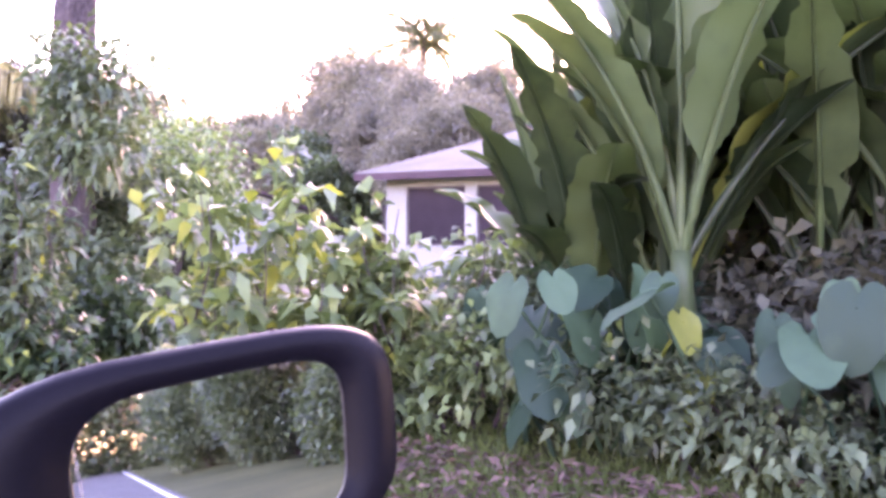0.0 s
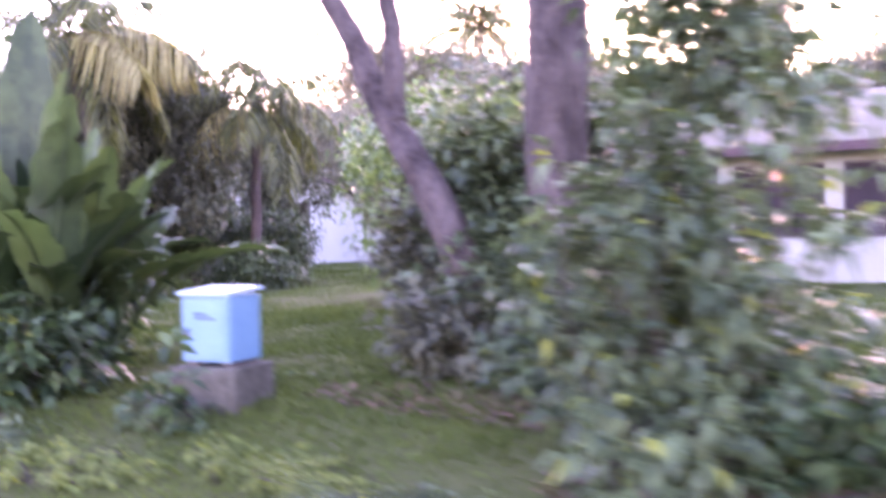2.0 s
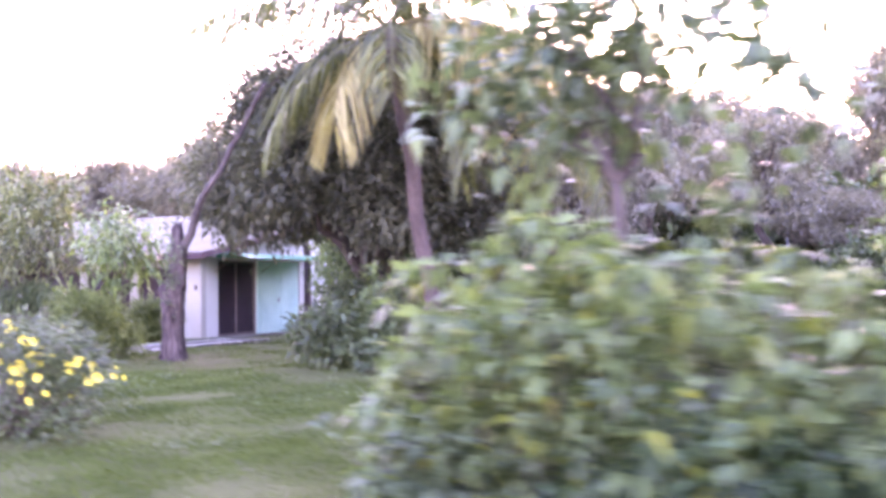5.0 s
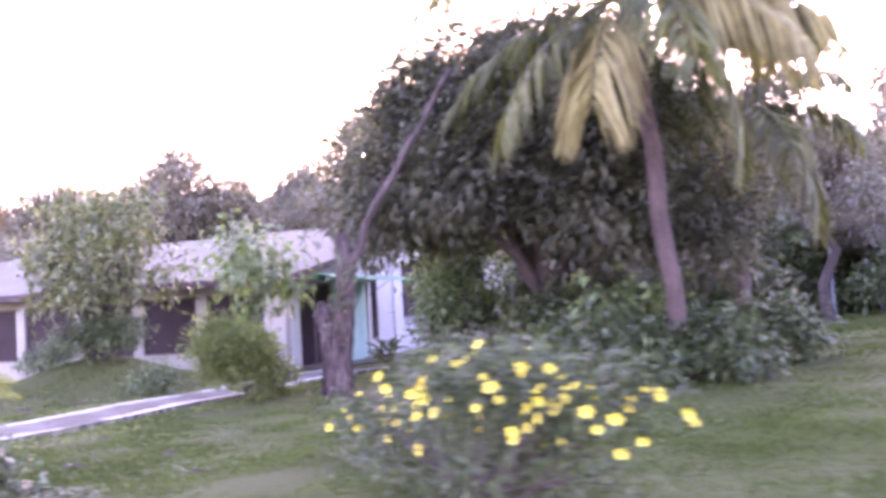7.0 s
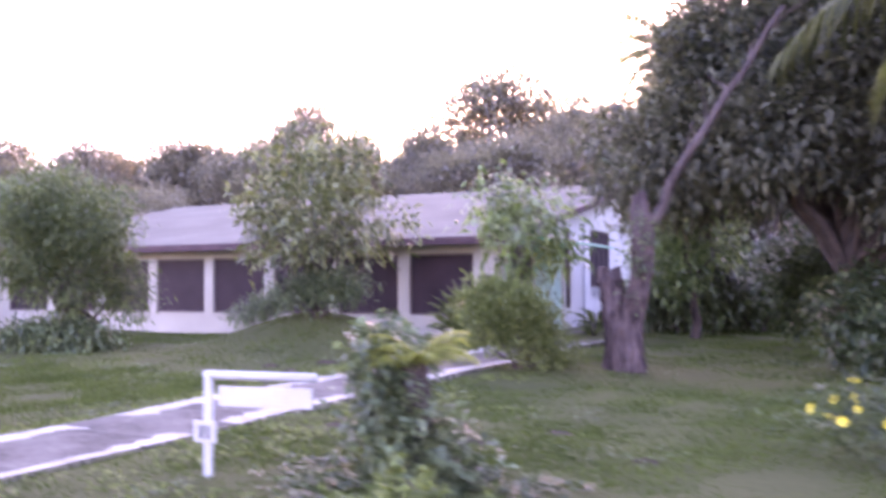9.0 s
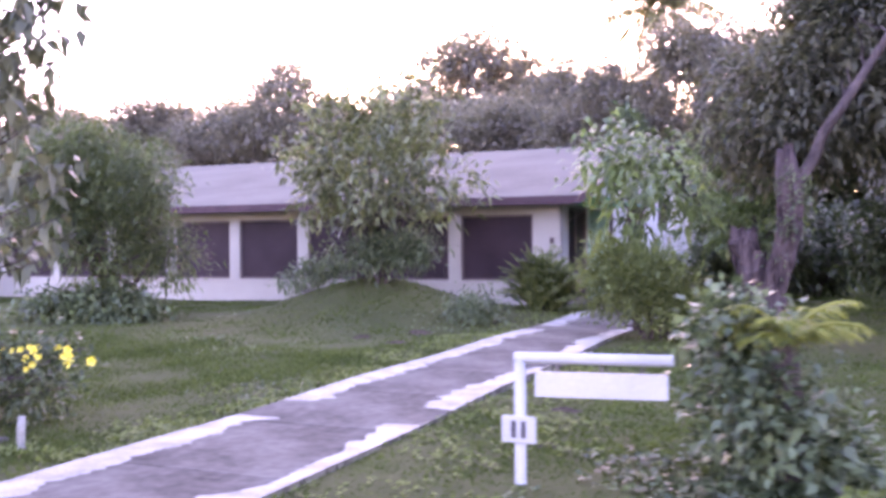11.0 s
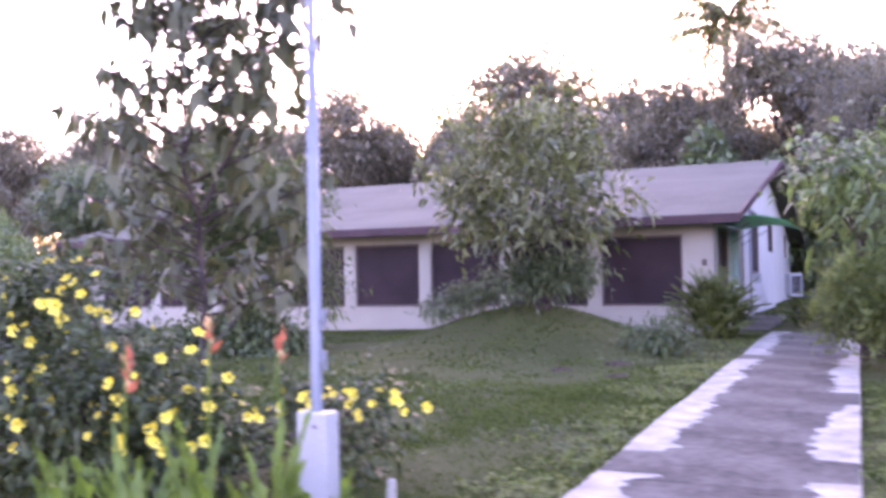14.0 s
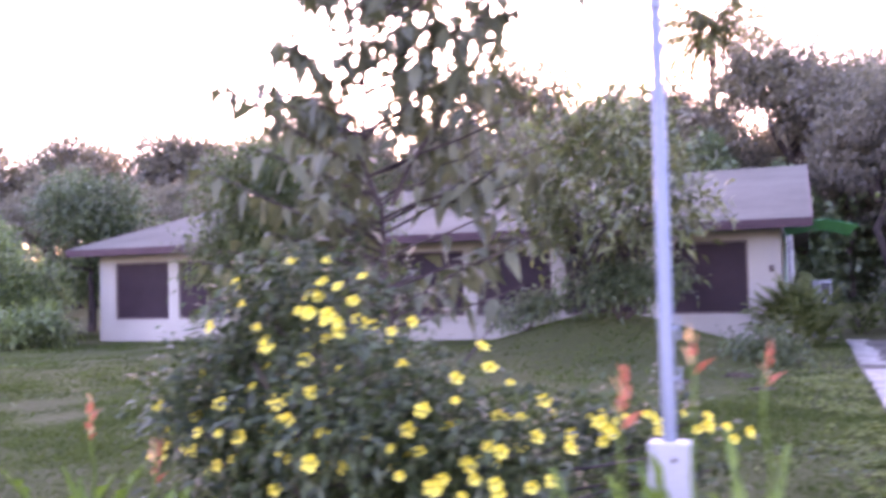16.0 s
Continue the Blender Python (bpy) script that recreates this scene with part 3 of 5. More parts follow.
def frond_arrays(base, az, rise, length, bend_down, leaflet=0.45, pairs=34, hang=0.6, seed=0, wide=0.035):
    """A feather frond: rachis tube and two rows of leaflets that hang from it."""
    g = np.random.default_rng(seed)
    t = np.linspace(0, 1, 14)
    out = np.array([math.cos(az), math.sin(az), 0])
    ang = rise - bend_down * t ** 1.2
    step = length / 13
    p = np.asarray(base, float) + np.concatenate([[[0, 0, 0]], np.cumsum(step * (np.cos(ang[:-1, None]) * out + np.sin(ang[:-1, None]) * np.array([0, 0, 1.0])), 0)])
    tv, tf = tube_arrays(p, np.linspace(0.03, 0.006, 14), 5)
    s = np.linspace(0.14, 0.99, pairs)
    q = np.stack([np.interp(s, t, p[:, k]) for k in range(3)], 1)
    d = unit(np.stack([np.interp(s, t, np.gradient(p[:, k])) for k in range(3)], 1))
    lat = np.cross(out, [0, 0, 1.0])
    size = leaflet * (0.45 + 0.75 * np.sin(np.pi * np.clip(s * 0.85 + 0.1, 0, 1)))
    vs, ws, ls = [], [], []
    for sg in (-1, 1):
        way = sg * lat + 0.55 * d - np.array([0, 0, hang]) + g.normal(0, 0.12, (pairs, 3))
        vs.append(q)
        ws.append(way)
        ls.append(size)
    lv, lf = leaf_arrays(np.concatenate(vs), np.concatenate(ws), np.concatenate(ls), wide * (leaflet / 0.45), 0.5, hang * 0.55)
    return (tv, tf), (lv, lf)


def frond(parent, base, az, rise, length, bend_down, mat, seed, leaflet=0.45, pairs=34, hang=0.6, label="", wide=0.035):
    (tv, tf), (lv, lf) = frond_arrays(base, az, rise, length, bend_down, leaflet, pairs, hang, seed, wide)
    f = [tuple(q) for q in tf] + [tuple(q + len(tv)) for q in lf]
    return part("frond", mesh_from("frond", np.concatenate([tv, lv]), f, mat), parent, label)


def palm(place, label, top, radius, fronds, length, dry=(), seed=3, leaflet=0.5, wide=0.035, arch=1.0):
    t = thing("coconut_palm", place, label, "palm tree")
    p = bend((0, 0, -0.2), top, 12, 0.025)
    part("trunk", tube("trunk", p, radius * np.array([1.5, 1.2, 1.05, 1, 1, 0.97, 0.95, 0.93, 0.9, 0.9, 0.95, 1.0]), M_PALM_BARK, 12, 0.07), t)
    g = np.random.default_rng(seed)
    for k in range(fronds):
        az = k * 2.39996 + g.uniform(-0.2, 0.2)
        f = k / fronds
        rise = 1.25 - 1.9 * f ** 1.1
        frond(t, top, az, rise, length * g.uniform(0.85, 1.1), arch * (1.7 + 0.3 * g.uniform(-1, 1) - 0.5 * f), L_PALM, seed * 50 + k, leaflet, 40, 0.7, "", wide)
    for az, rise, ln in dry:
        frond(t, top, az, rise, ln, 1.25, L_PALM_DRY, int(az * 100) % 97, leaflet * 1.35, 46, 0.9, "yellowed drying frond", wide * 1.25)
    return t


def blade_arrays(base, az, rise, length, width, curl, fold=0.35, seed=0, stalk=0.25):
    """A banana leaf: stalk and a long arched blade with a midrib fold and torn margins."""
    g = np.random.default_rng(seed)
    n = 27
    t = np.linspace(0, 1, n)
    out = np.array([math.cos(az), math.sin(az), 0])
    ang = rise - curl * t ** 1.5
    p = np.asarray(base, float) + np.concatenate([[[0, 0, 0]], np.cumsum(length / (n - 1) * (np.cos(ang[:-1, None]) * out + np.sin(ang[:-1, None]) * np.array([0, 0, 1.0])), 0)])
    up = np.stack([-np.sin(ang)[:, None] * out + np.cos(ang)[:, None] * np.array([0, 0, 1.0])], 0)[0]
    lat = np.cross(out, [0, 0, 1.0]) * 1.0
    u = np.clip((t - stalk) / (1 - stalk), 0, 1)
    w = width * np.where(t <= stalk, 0.03, np.sin(np.pi * np.clip(u, 0.02, 1) ** 0.75) ** 0.55 * (1 - 0.15 * u) + 0.02)
    w[-1] = 0.01
    torn = (g.uniform(0, 1, (2, n)) < 0.13) * g.uniform(0.2, 0.55, (2, n))
    wl = w * (1 + g.uniform(-0.08, 0.05, n) - torn[0])
    wr = w * (1 + g.uniform(-0.08, 0.05, n) - torn[1])
    rip = (0.025 * np.sin(t * 31 + seed) + g.normal(0, 0.012, n))[:, None] * up * (w / max(width, 1e-6))[:, None]
    L2 = p + lat * wl[:, None] * 0.5 + up * (fold * wl * 0.5)[:, None] + rip
    L1 = p + lat * wl[:, None] * 0.25 + up * (fold * wl * 0.32)[:, None]
    R1 = p - lat * wr[:, None] * 0.25 + up * (fold * wr * 0.32)[:, None]
    R2 = p - lat * wr[:, None] * 0.5 + up * (fold * wr * 0.5)[:, None] - rip
    v = np.stack([L2, L1, p, R1, R2], 1).reshape(-1, 3)
    i, j = np.meshgrid(np.arange(n - 1), np.arange(4), indexing="ij")
    f = np.stack([i * 5 + j, i * 5 + j + 1, (i + 1) * 5 + j + 1, (i + 1) * 5 + j], -1).reshape(-1, 4)
    sv, sf = tube_arrays(p - up * 0.01, np.linspace(0.035, 0.006, n) * (0.6 + width), 5)
    return join_arrays([(v, f), (sv, sf)])


def banana(place, label, stems, blades, length, width, seed, mat=None, spread=0.8, tall=1.0, open_out=0.75):
    t = thing("banana_plant", place, label, "banana plant", "banana clumps by the road")
    g = np.random.default_rng(seed)
    for k in range(stems):
        a = k * 2.4 + g.uniform(0, 1)
        r = spread * math.sqrt((k + 0.3) / stems)
        b = np.array([r * math.cos(a), r * math.sin(a), -0.1])
        h = tall * g.uniform(0.45, 0.9)
        top = b + [0.1 * math.cos(a), 0.1 * math.sin(a), h]
        part("pseudostem", tube("pseudostem", bend(b, top, 6, 0.03), np.linspace(0.11, 0.06, 6), L_BANANA, 9, 0.05), t)
        for j in range(blades):
            az = a + j * 2.39996 + g.uniform(-0.3, 0.3)
            f = j / blades
            v, fc = blade_arrays(top - [0, 0, 0.1 * f], az, 1.5 - open_out * f + g.uniform(-0.1, 0.1), length * g.uniform(0.75, 1.1), width * g.uniform(0.8, 1.15), 0.3 + 1.5 * f * open_out * g.uniform(0.7, 1.2), seed=seed * 100 + k * 10 + j)
            part("leaf", mesh_from("leaf", v, fc, mat or (L_YOUNG if g.uniform() < 0.06 else L_BANANA)), t)
    return t


def heart_leaf_arrays(base, az, stalk, size, tilt, seed=0):
    """An elephant-ear leaf: a leaning stalk and a cupped heart blade that hangs."""
    out = np.array([math.cos(az), math.sin(az), 0])
    tip = np.asarray(base, float) + out * stalk * 0.55 + np.array([0, 0, stalk * 0.85])
    sv, sf = tube_arrays(bend(base, tip, 6, 0.02, -0.04), np.linspace(0.018, 0.009, 6), 5)
    g = np.random.default_rng(seed + 7)
    lat = np.cross(out, [0, 0, 1.0])
    down = math.cos(tilt) * out - math.sin(tilt) * np.array([0, 0, 1.0])
    nrm = np.cross(lat, down)
    roll = g.normal(0, 0.45)
    lat, nrm = lat * math.cos(roll) + nrm * math.sin(roll), nrm * math.cos(roll) - lat * math.sin(roll)
    n = 20
    th = np.linspace(0, 2 * np.pi, n, endpoint=False)
    r = 0.5 * (1 - 0.28 * np.cos(th)) * (1 - 0.25 * np.exp(-((np.abs(np.pi - th) - np.pi) / 0.3) ** 2) * 0) + 0.12 * np.exp(-((th - np.pi) / 0.5) ** 2)
    notch = 1 - 0.55 * np.exp(-(np.minimum(th, 2 * np.pi - th) / 0.28) ** 2)
    r = r * notch
    du, dv = -np.cos(th) * r * 1.15, np.sin(th) * r * 0.9
    rim = tip + size * (du[:, None] * down + dv[:, None] * lat + (0.32 * dv ** 2 - 0.05 + 0.035 * np.sin(th * 5 + seed) - 0.12 * np.clip(du, 0, 1))[:, None] * nrm)
    mid = tip + size * (0.55 * du[:, None] * down + 0.55 * dv[:, None] * lat - 0.045 * nrm)
    v = np.concatenate([rim, mid, [tip]])
    i = np.arange(n)
    k = (i + 1) % n
    f1 = np.stack([i, k, n + k, n + i], 1)
    f2 = np.stack([n + i, n + k, np.full(n, 2 * n), np.full(n, 2 * n)], 1)
    return (sv, sf), v, [tuple(q) for q in f1] + [tuple(q[:3]) for q in f2]


def taro(place, label, count, size, seed, spread=0.9):
    t = thing("elephant_ear_plant", place, label, "elephant ear", "elephant ears by the road")
    g = np.random.default_rng(seed)
    for k in range(count):
        a = g.uniform(0, 2 * math.pi)
        r = spread * math.sqrt(g.uniform())
        (sv, sf), v, f = heart_leaf_arrays((r * math.cos(a), r * math.sin(a) * 0.6, -0.05), g.normal(-1.57, 1.3), g.uniform(0.35, 1.25), size * g.uniform(0.55, 1.15), g.uniform(0.25, 1.3), k)
        faces = [tuple(q) for q in sf] + [tuple(np.asarray(q) + len(sv)) for q in f]
        part("leaf", mesh_from("leaf", np.concatenate([sv, v]), faces, L_YOUNG if g.uniform() < 0.1 else L_BLUEGREEN, True), t)
    return t


def petal_flower(size=0.043, mat=None, petals=5):
    """A trumpet flower with five rounded petals."""
    v, f = [], []
    for k in range(petals):
        a = k * 2 * math.pi / petals
        for rr, da, z in ((0.10, 0.0, -0.5), (0.62, -0.6, 0.05), (0.98, -0.42, 0.16), (1.05, 0.0, 0.18), (1.0, 0.4, 0.14), (0.64, 0.6, 0.05)):
            v.append((size * rr * math.cos(a + da), size * rr * math.sin(a + da), size * z))
        b = 6 * k
        f.append((b, b + 1, b + 2, b + 3, b + 4, b + 5))
    return mesh_from("flower", v, f, mat or L_YELLOW)


FLOWER = petal_flower()


def flower_bush(place, label, lobes, flowers, seed, leaf=0.07, dense=42, mat=None):
    t = thing("flowering_bush", place, label, "flower bush", "yellow flowering bushes")
    for c, r in lobes:
        for _ in range(6):
            e = np.asarray(c) + RNG.normal(0, 0.6, 3) * r
            part("stem", tube("stem", bend((RNG.normal(0, 0.15), RNG.normal(0, 0.15), -0.05), e, 5, 0.05), np.linspace(0.018, 0.006, 5), M_BARK, 5), t)
    big = [q for k, (c, r) in enumerate(lobes) for q in lumps(c, r, 8, seed + k, 0.5)] + [((c[0], c[1] - 0.15, 0.2), (r[0] * 0.85, r[1] * 0.85, 0.22)) for c, r in lobes if c[2] < 0.9]
    crown("foliage", t, big, dense, leaf, mat or L_SILVER, 0.42, 0.25, 5, 0.2, seed, spread=2.2)
    g = np.random.default_rng(seed + 5)
    for k in range(flowers):
        c, r = lobes[g.integers(len(lobes))]
        d = unit(g.normal(0, 1, 3))
        d[2] = abs(d[2]) * 0.9 - 0.25
        d[1] = -abs(d[1]) if g.uniform() < 0.75 else d[1]
        p = np.asarray(c) + d * r * g.uniform(0.75, 1.5)
        p[2] = max(p[2], 0.12)
        ob = part("flower", FLOWER, t)
        s = g.uniform(0.5, 1.05)
        ob.matrix_basis = Matrix.Translation(p) @ Vector((d[0] + g.normal(0, 0.4), d[1] - 0.5, d[2] + 0.3)).to_track_quat("Z", "Y").to_matrix().to_4x4() @ Matrix.Scale(s, 4)
    return t


def airy_shrub(name, place, label, half, height, stems, leaf, mat, seed, nodes=9, per_node=9, ratio=0.42, twig=0.24, category="shrub", group="", low=0.2, young=0.0):
    """Upright, leaning stems with loose twigs of leaves all the way up."""
    t = thing(name, place, label, category, group)
    g = np.random.default_rng(seed)
    ps, ws = [], []
    for k in range(stems):
        a, r = g.uniform(0, 2 * math.pi), math.sqrt(g.uniform())
        b = np.array([half[0] * r * math.cos(a), half[1] * r * math.sin(a), -0.08])
        h = height * g.uniform(0.55, 1.0) * (1 - 0.35 * r * r)
        e = b * 1.12 + [g.normal(0, 0.12), g.normal(0, 0.08), h]
        line = bend(b, e, 8, 0.05)
        if k < 16:
            part("stem", tube("stem", line, np.linspace(0.014, 0.004, 8), M_BARK, 5), t)
        for s in g.uniform(low, 1.0, nodes):
            q = np.array([np.interp(s, np.linspace(0, 1, 8), line[:, i]) for i in range(3)])
            d = unit(g.normal(0, 1, 3) * [1, 1, 0.35] + [0, 0, 0.25])
            u = g.uniform(0.15, 1.0, per_node)[:, None] * twig
            ps.append(q + d * u - [0, 0, 0.25] * u * u)
            ws.append(d * 0.6 + g.normal(0, 0.65, (per_node, 3)) + [0, 0, -0.1])
    p, w = np.concatenate(ps), np.concatenate(ws)
    p[:, 2] = np.maximum(p[:, 2], 0.04)
    size = leaf * g.uniform(0.6, 1.3, len(p))
    cut = int(len(p) * (1 - young))
    order = g.permutation(len(p))
    for part_of, m in ((order[:cut], mat), (order[cut:], L_YOUNG)):
        if len(part_of):
            v, f = leaf_arrays(p[part_of], w[part_of], size[part_of], size[part_of] * ratio, 0.25, 0.3)
            part("foliage", mesh_from("foliage", v, f, m), t)
    return t


def feather_bush(name, place, label, half, height, sprays, length, leaflet, mat, seed, steep=0.9, category="shrub"):
    """A bush of feathery sprays that rise and fan out from many short stems."""
    t = thing(name, place, label, category)
    g = np.random.default_rng(seed)
    vs, fs, off = [], [], 0
    for k in range(sprays):
        a = g.uniform(0, 2 * math.pi)
        r = math.sqrt(g.uniform()) * 0.8
        zf = g.uniform(0.0, 0.8) * (1 - 0.5 * r)
        base = (half[0] * r * math.cos(a), half[1] * r * math.sin(a), height * zf)
        rise = steep * (1.15 - 0.75 * r) + g.normal(0, 0.2)
        (tv, tf), (lv, lf) = frond_arrays(base, a + g.normal(0, 0.5), rise, length * g.uniform(0.6, 1.2), 0.5 + g.uniform(0, 0.6), leaflet, 17, 0.2, seed * 100 + k, 0.11)
        tv = base + (tv - base) * 1.0
        for v, f in ((tv, tf), (lv, lf)):
            vs.append(v)
            fs += [tuple(q + off) for q in f]
            off += len(v)
    part("foliage", mesh_from("foliage", np.concatenate(vs), fs, mat), t)
    for k in range(7):
        part("stem", tube("stem", bend((RNG.normal(0, 0.06), RNG.normal(0, 0.06), -0.08), (RNG.normal(0, half[0] * 0.4), RNG.normal(0, half[1] * 0.4), height * 0.7), 5, 0.04), np.linspace(0.02, 0.006, 5), M_BARK, 5), t)
    return t


def heliconia(place, seed, height=0.9, leaves=7, bracts=10, group="red heliconias"):
    t = thing("heliconia", place, "heliconia with upright green spear leaves and red bracts" if bracts else "clump of upright green spear leaves", "heliconia", group)
    g = np.random.default_rng(seed)
    for k in range(leaves):
        v, f = blade_arrays((g.normal(0, 0.06), g.normal(0, 0.05), -0.03), g.uniform(0, 6.3), g.uniform(1.2, 1.5), height * g.uniform(0.5, 0.8), 0.06, g.uniform(0.05, 0.5), 0.4, seed * 20 + k, 0.15)
        part("leaf", mesh_from("leaf", v, f, L_SPEAR, True), t)
    if bracts:
        part("stalk", tube("stalk", bend((0, 0, -0.03), (0.02, -0.02, height), 6, 0.015), np.linspace(0.009, 0.006, 6), L_SPEAR, 5), t)
        for k in range(bracts):
            f = k / (bracts - 1)
            a = k * 2.4
            p = np.array([[0.02, -0.02, height - 0.04 - 0.022 * bracts * (1 - f)]])
            w = np.array([[math.cos(a) * (0.75 - 0.5 * f), math.sin(a) * (0.75 - 0.5 * f), 0.7 + 0.5 * f]])
            v, fc = leaf_arrays(p, w, 0.085 * g.uniform(0.7, 1.2), 0.036, 0.8, -0.05)
            part("bract", mesh_from("bract", v, fc, L_BRACT_TIP if k % 3 == 1 else L_RED), t)
    return t

# ---- the car's side with its wing mirror, standing at the start of the drive ----
M_BLACK_PLASTIC = material("black_plastic", (0.002, 0.0018, 0.003), (0.004, 0.0035, 0.0055), 0.4, 4, 200, 0.05, spec=0.07)
M_SILVER_CAR = material("silver_car_paint", (0.42, 0.41, 0.42), (0.5, 0.49, 0.5), 0.25, 2, 300, 0.0, metal=0.6)
M_MIRROR = material("mirror_silver", (0.8, 0.81, 0.82), (0.84, 0.84, 0.85), 0.015, 2, 30, 0.0, metal=1.0)
car = thing("car_side", (20.0, 0.17, 0.02), "silver car door with a black wing mirror beside the road", "car")
EYE0 = Vector(PATH[0][1:4])
MC = EYE0 + Vector((-0.695, 0.695, -0.205)).normalized() * 0.62
NRM = Vector((1.686, -0.592, 0.212)).normalized()
UU = Vector((0, 0, 1)).cross(NRM).normalized()
VV = NRM.cross(UU).normalized()


def oval(cx, cy, a, b, n, depth, sides=44, slope=0.10):
    """A soft-cornered ring in the mirror's plane, pushed back by depth."""
    out = []
    for k in range(sides):
        t = 2 * math.pi * k / sides
        c, s = math.cos(t), math.sin(t)
        u = cx + a * math.copysign(abs(c) ** (2 / n), c)
        v = cy + b * math.copysign(abs(s) ** (2 / n), s)
        v += slope * (u - cx) - 0.35 * max(0.0, cx - u - 0.06) ** 1.5
        p = MC + UU * u + VV * v - NRM * depth
        out.append(tuple(p - Vector((20.0, 0.17, 0.02))))
    return out


def loft(rings, mat, name, close_last=True, close_first=False):
    n = len(rings[0])
    v = [p for r in rings for p in r]
    f = [(i * n + j, i * n + (j + 1) % n, (i + 1) * n + (j + 1) % n, (i + 1) * n + j) for i in range(len(rings) - 1) for j in range(n)]
    if close_last:
        f.append(tuple(range((len(rings) - 1) * n, len(rings) * n)))
    if close_first:
        f.append(tuple(reversed(range(n))))
    return mesh_from(name, v, f, mat, True)


wing = part("wing_mirror", loft([oval(0.02, -0.023, 0.098, 0.057, 4.5, 0.006), oval(0.02, -0.023, 0.102, 0.061, 4.5, -0.004), oval(0.004, -0.0225, 0.155, 0.074, 4.0, -0.004), oval(0.004, -0.0225, 0.162, 0.079, 4.0, 0.006),
                                 oval(0.004, -0.0225, 0.162, 0.078, 3.6, 0.03), oval(0.004, -0.024, 0.148, 0.07, 3.0, 0.06), oval(0.004, -0.026, 0.11, 0.05, 2.6, 0.085)], M_BLACK_PLASTIC, "wing_mirror"), car, "black plastic wing mirror housing")
part("mirror_glass", loft([oval(0.02, -0.023, 0.0995, 0.0585, 4.5, 0.004)], M_MIRROR, "mirror_glass"), wing, "reflecting mirror glass")
_c = MC - Vector((20.0, 0.17, 0.02))
part("mirror_arm", tube("mirror_arm", [tuple(_c - UU * 0.10 - NRM * 0.045 - VV * 0.05), (-0.62, 0.06, 1.10), (-0.60, 0.01, 1.0)], [0.03, 0.028, 0.034], M_BLACK_PLASTIC, 10), wing)
dv, df = [], []
NX, NZ = 14, 12
for i in range(NX + 1):
    for j in range(NZ + 1):
        x = -0.75 + 1.95 * i / NX
        z = 1.02 * j / NZ
        bulge = 0.07 * math.sin(math.pi * min(1.0, z / 1.05)) + 0.02 * math.sin(math.pi * i / NX)
        dv.append((x, bulge - 0.03, z))
for i in range(NX):
    for j in range(NZ):
        a = i * (NZ + 1) + j
        df.append((a, a + 1, a + NZ + 2, a + NZ + 1))
dm = mesh_from("door_panel", dv, df, M_SILVER_CAR, True)
dp = part("door_panel", dm, car, "silver painted door panel")
so = dp.modifiers.new("thickness", "SOLIDIFY")
so.thickness, so.offset = 0.05, -1
part("window_seal", box((-0.75, -0.05, 1.02), (1.2, -0.02, 1.035), M_BLACK_PLASTIC, 0.004), car)
part("door_handle", box((0.75, 0.05, 0.82), (0.95, 0.085, 0.85), M_SILVER_CAR, 0.01), car)


def side_panel(name, x0, x1, z0, z1, lean, label, mat, nx=10, nz=10):
    """A bulging body panel from sill to waist, tucked in towards the top by lean."""
    v, f = [], []
    for i in range(nx + 1):
        for j in range(nz + 1):
            x, s = x0 + (x1 - x0) * i / nx, j / nz
            v.append((x, 0.07 * math.sin(math.pi * min(1.0, (z0 + (z1 - z0) * s) / 1.05)) + 0.1 - lean * s, z0 + (z1 - z0) * s))
    for i in range(nx):
        for j in range(nz):
            a = i * (nz + 1) + j
            f.append((a, a + 1, a + nz + 2, a + nz + 1))
    ob = part(name, mesh_from(name, v, f, mat, True), car, label)
    s = ob.modifiers.new("thickness", "SOLIDIFY")
    s.thickness, s.offset = 0.04, -1
    return ob


M_CAR_GLASS = material("tinted_car_glass", (0.01, 0.012, 0.014), (0.02, 0.022, 0.025), 0.05, 2, 30, 0, spec=0.5)
side_panel("rear_door_panel", 1.205, 2.3, 0.16, 1.02, 0.0, "silver painted rear door", M_SILVER_CAR)
side_panel("rear_wing_panel", 2.305, 3.5, 0.3, 1.02, 0.0, "silver painted rear wing", M_SILVER_CAR)
side_panel("rear_window", 1.3, 2.25, 1.04, 1.42, 0.03, "dark tinted rear window", M_CAR_GLASS)
side_panel("rear_pillar", 2.26, 3.1, 1.03, 1.42, 0.04, "silver rear pillar", M_SILVER_CAR)
side_panel("roof_rail", 0.95, 3.0, 1.425, 1.47, 0.06, "silver roof edge", M_SILVER_CAR)
side_panel("door_pillar", 1.0, 1.29, 1.04, 1.42, 0.03, "black door pillar", M_BLACK_PLASTIC)

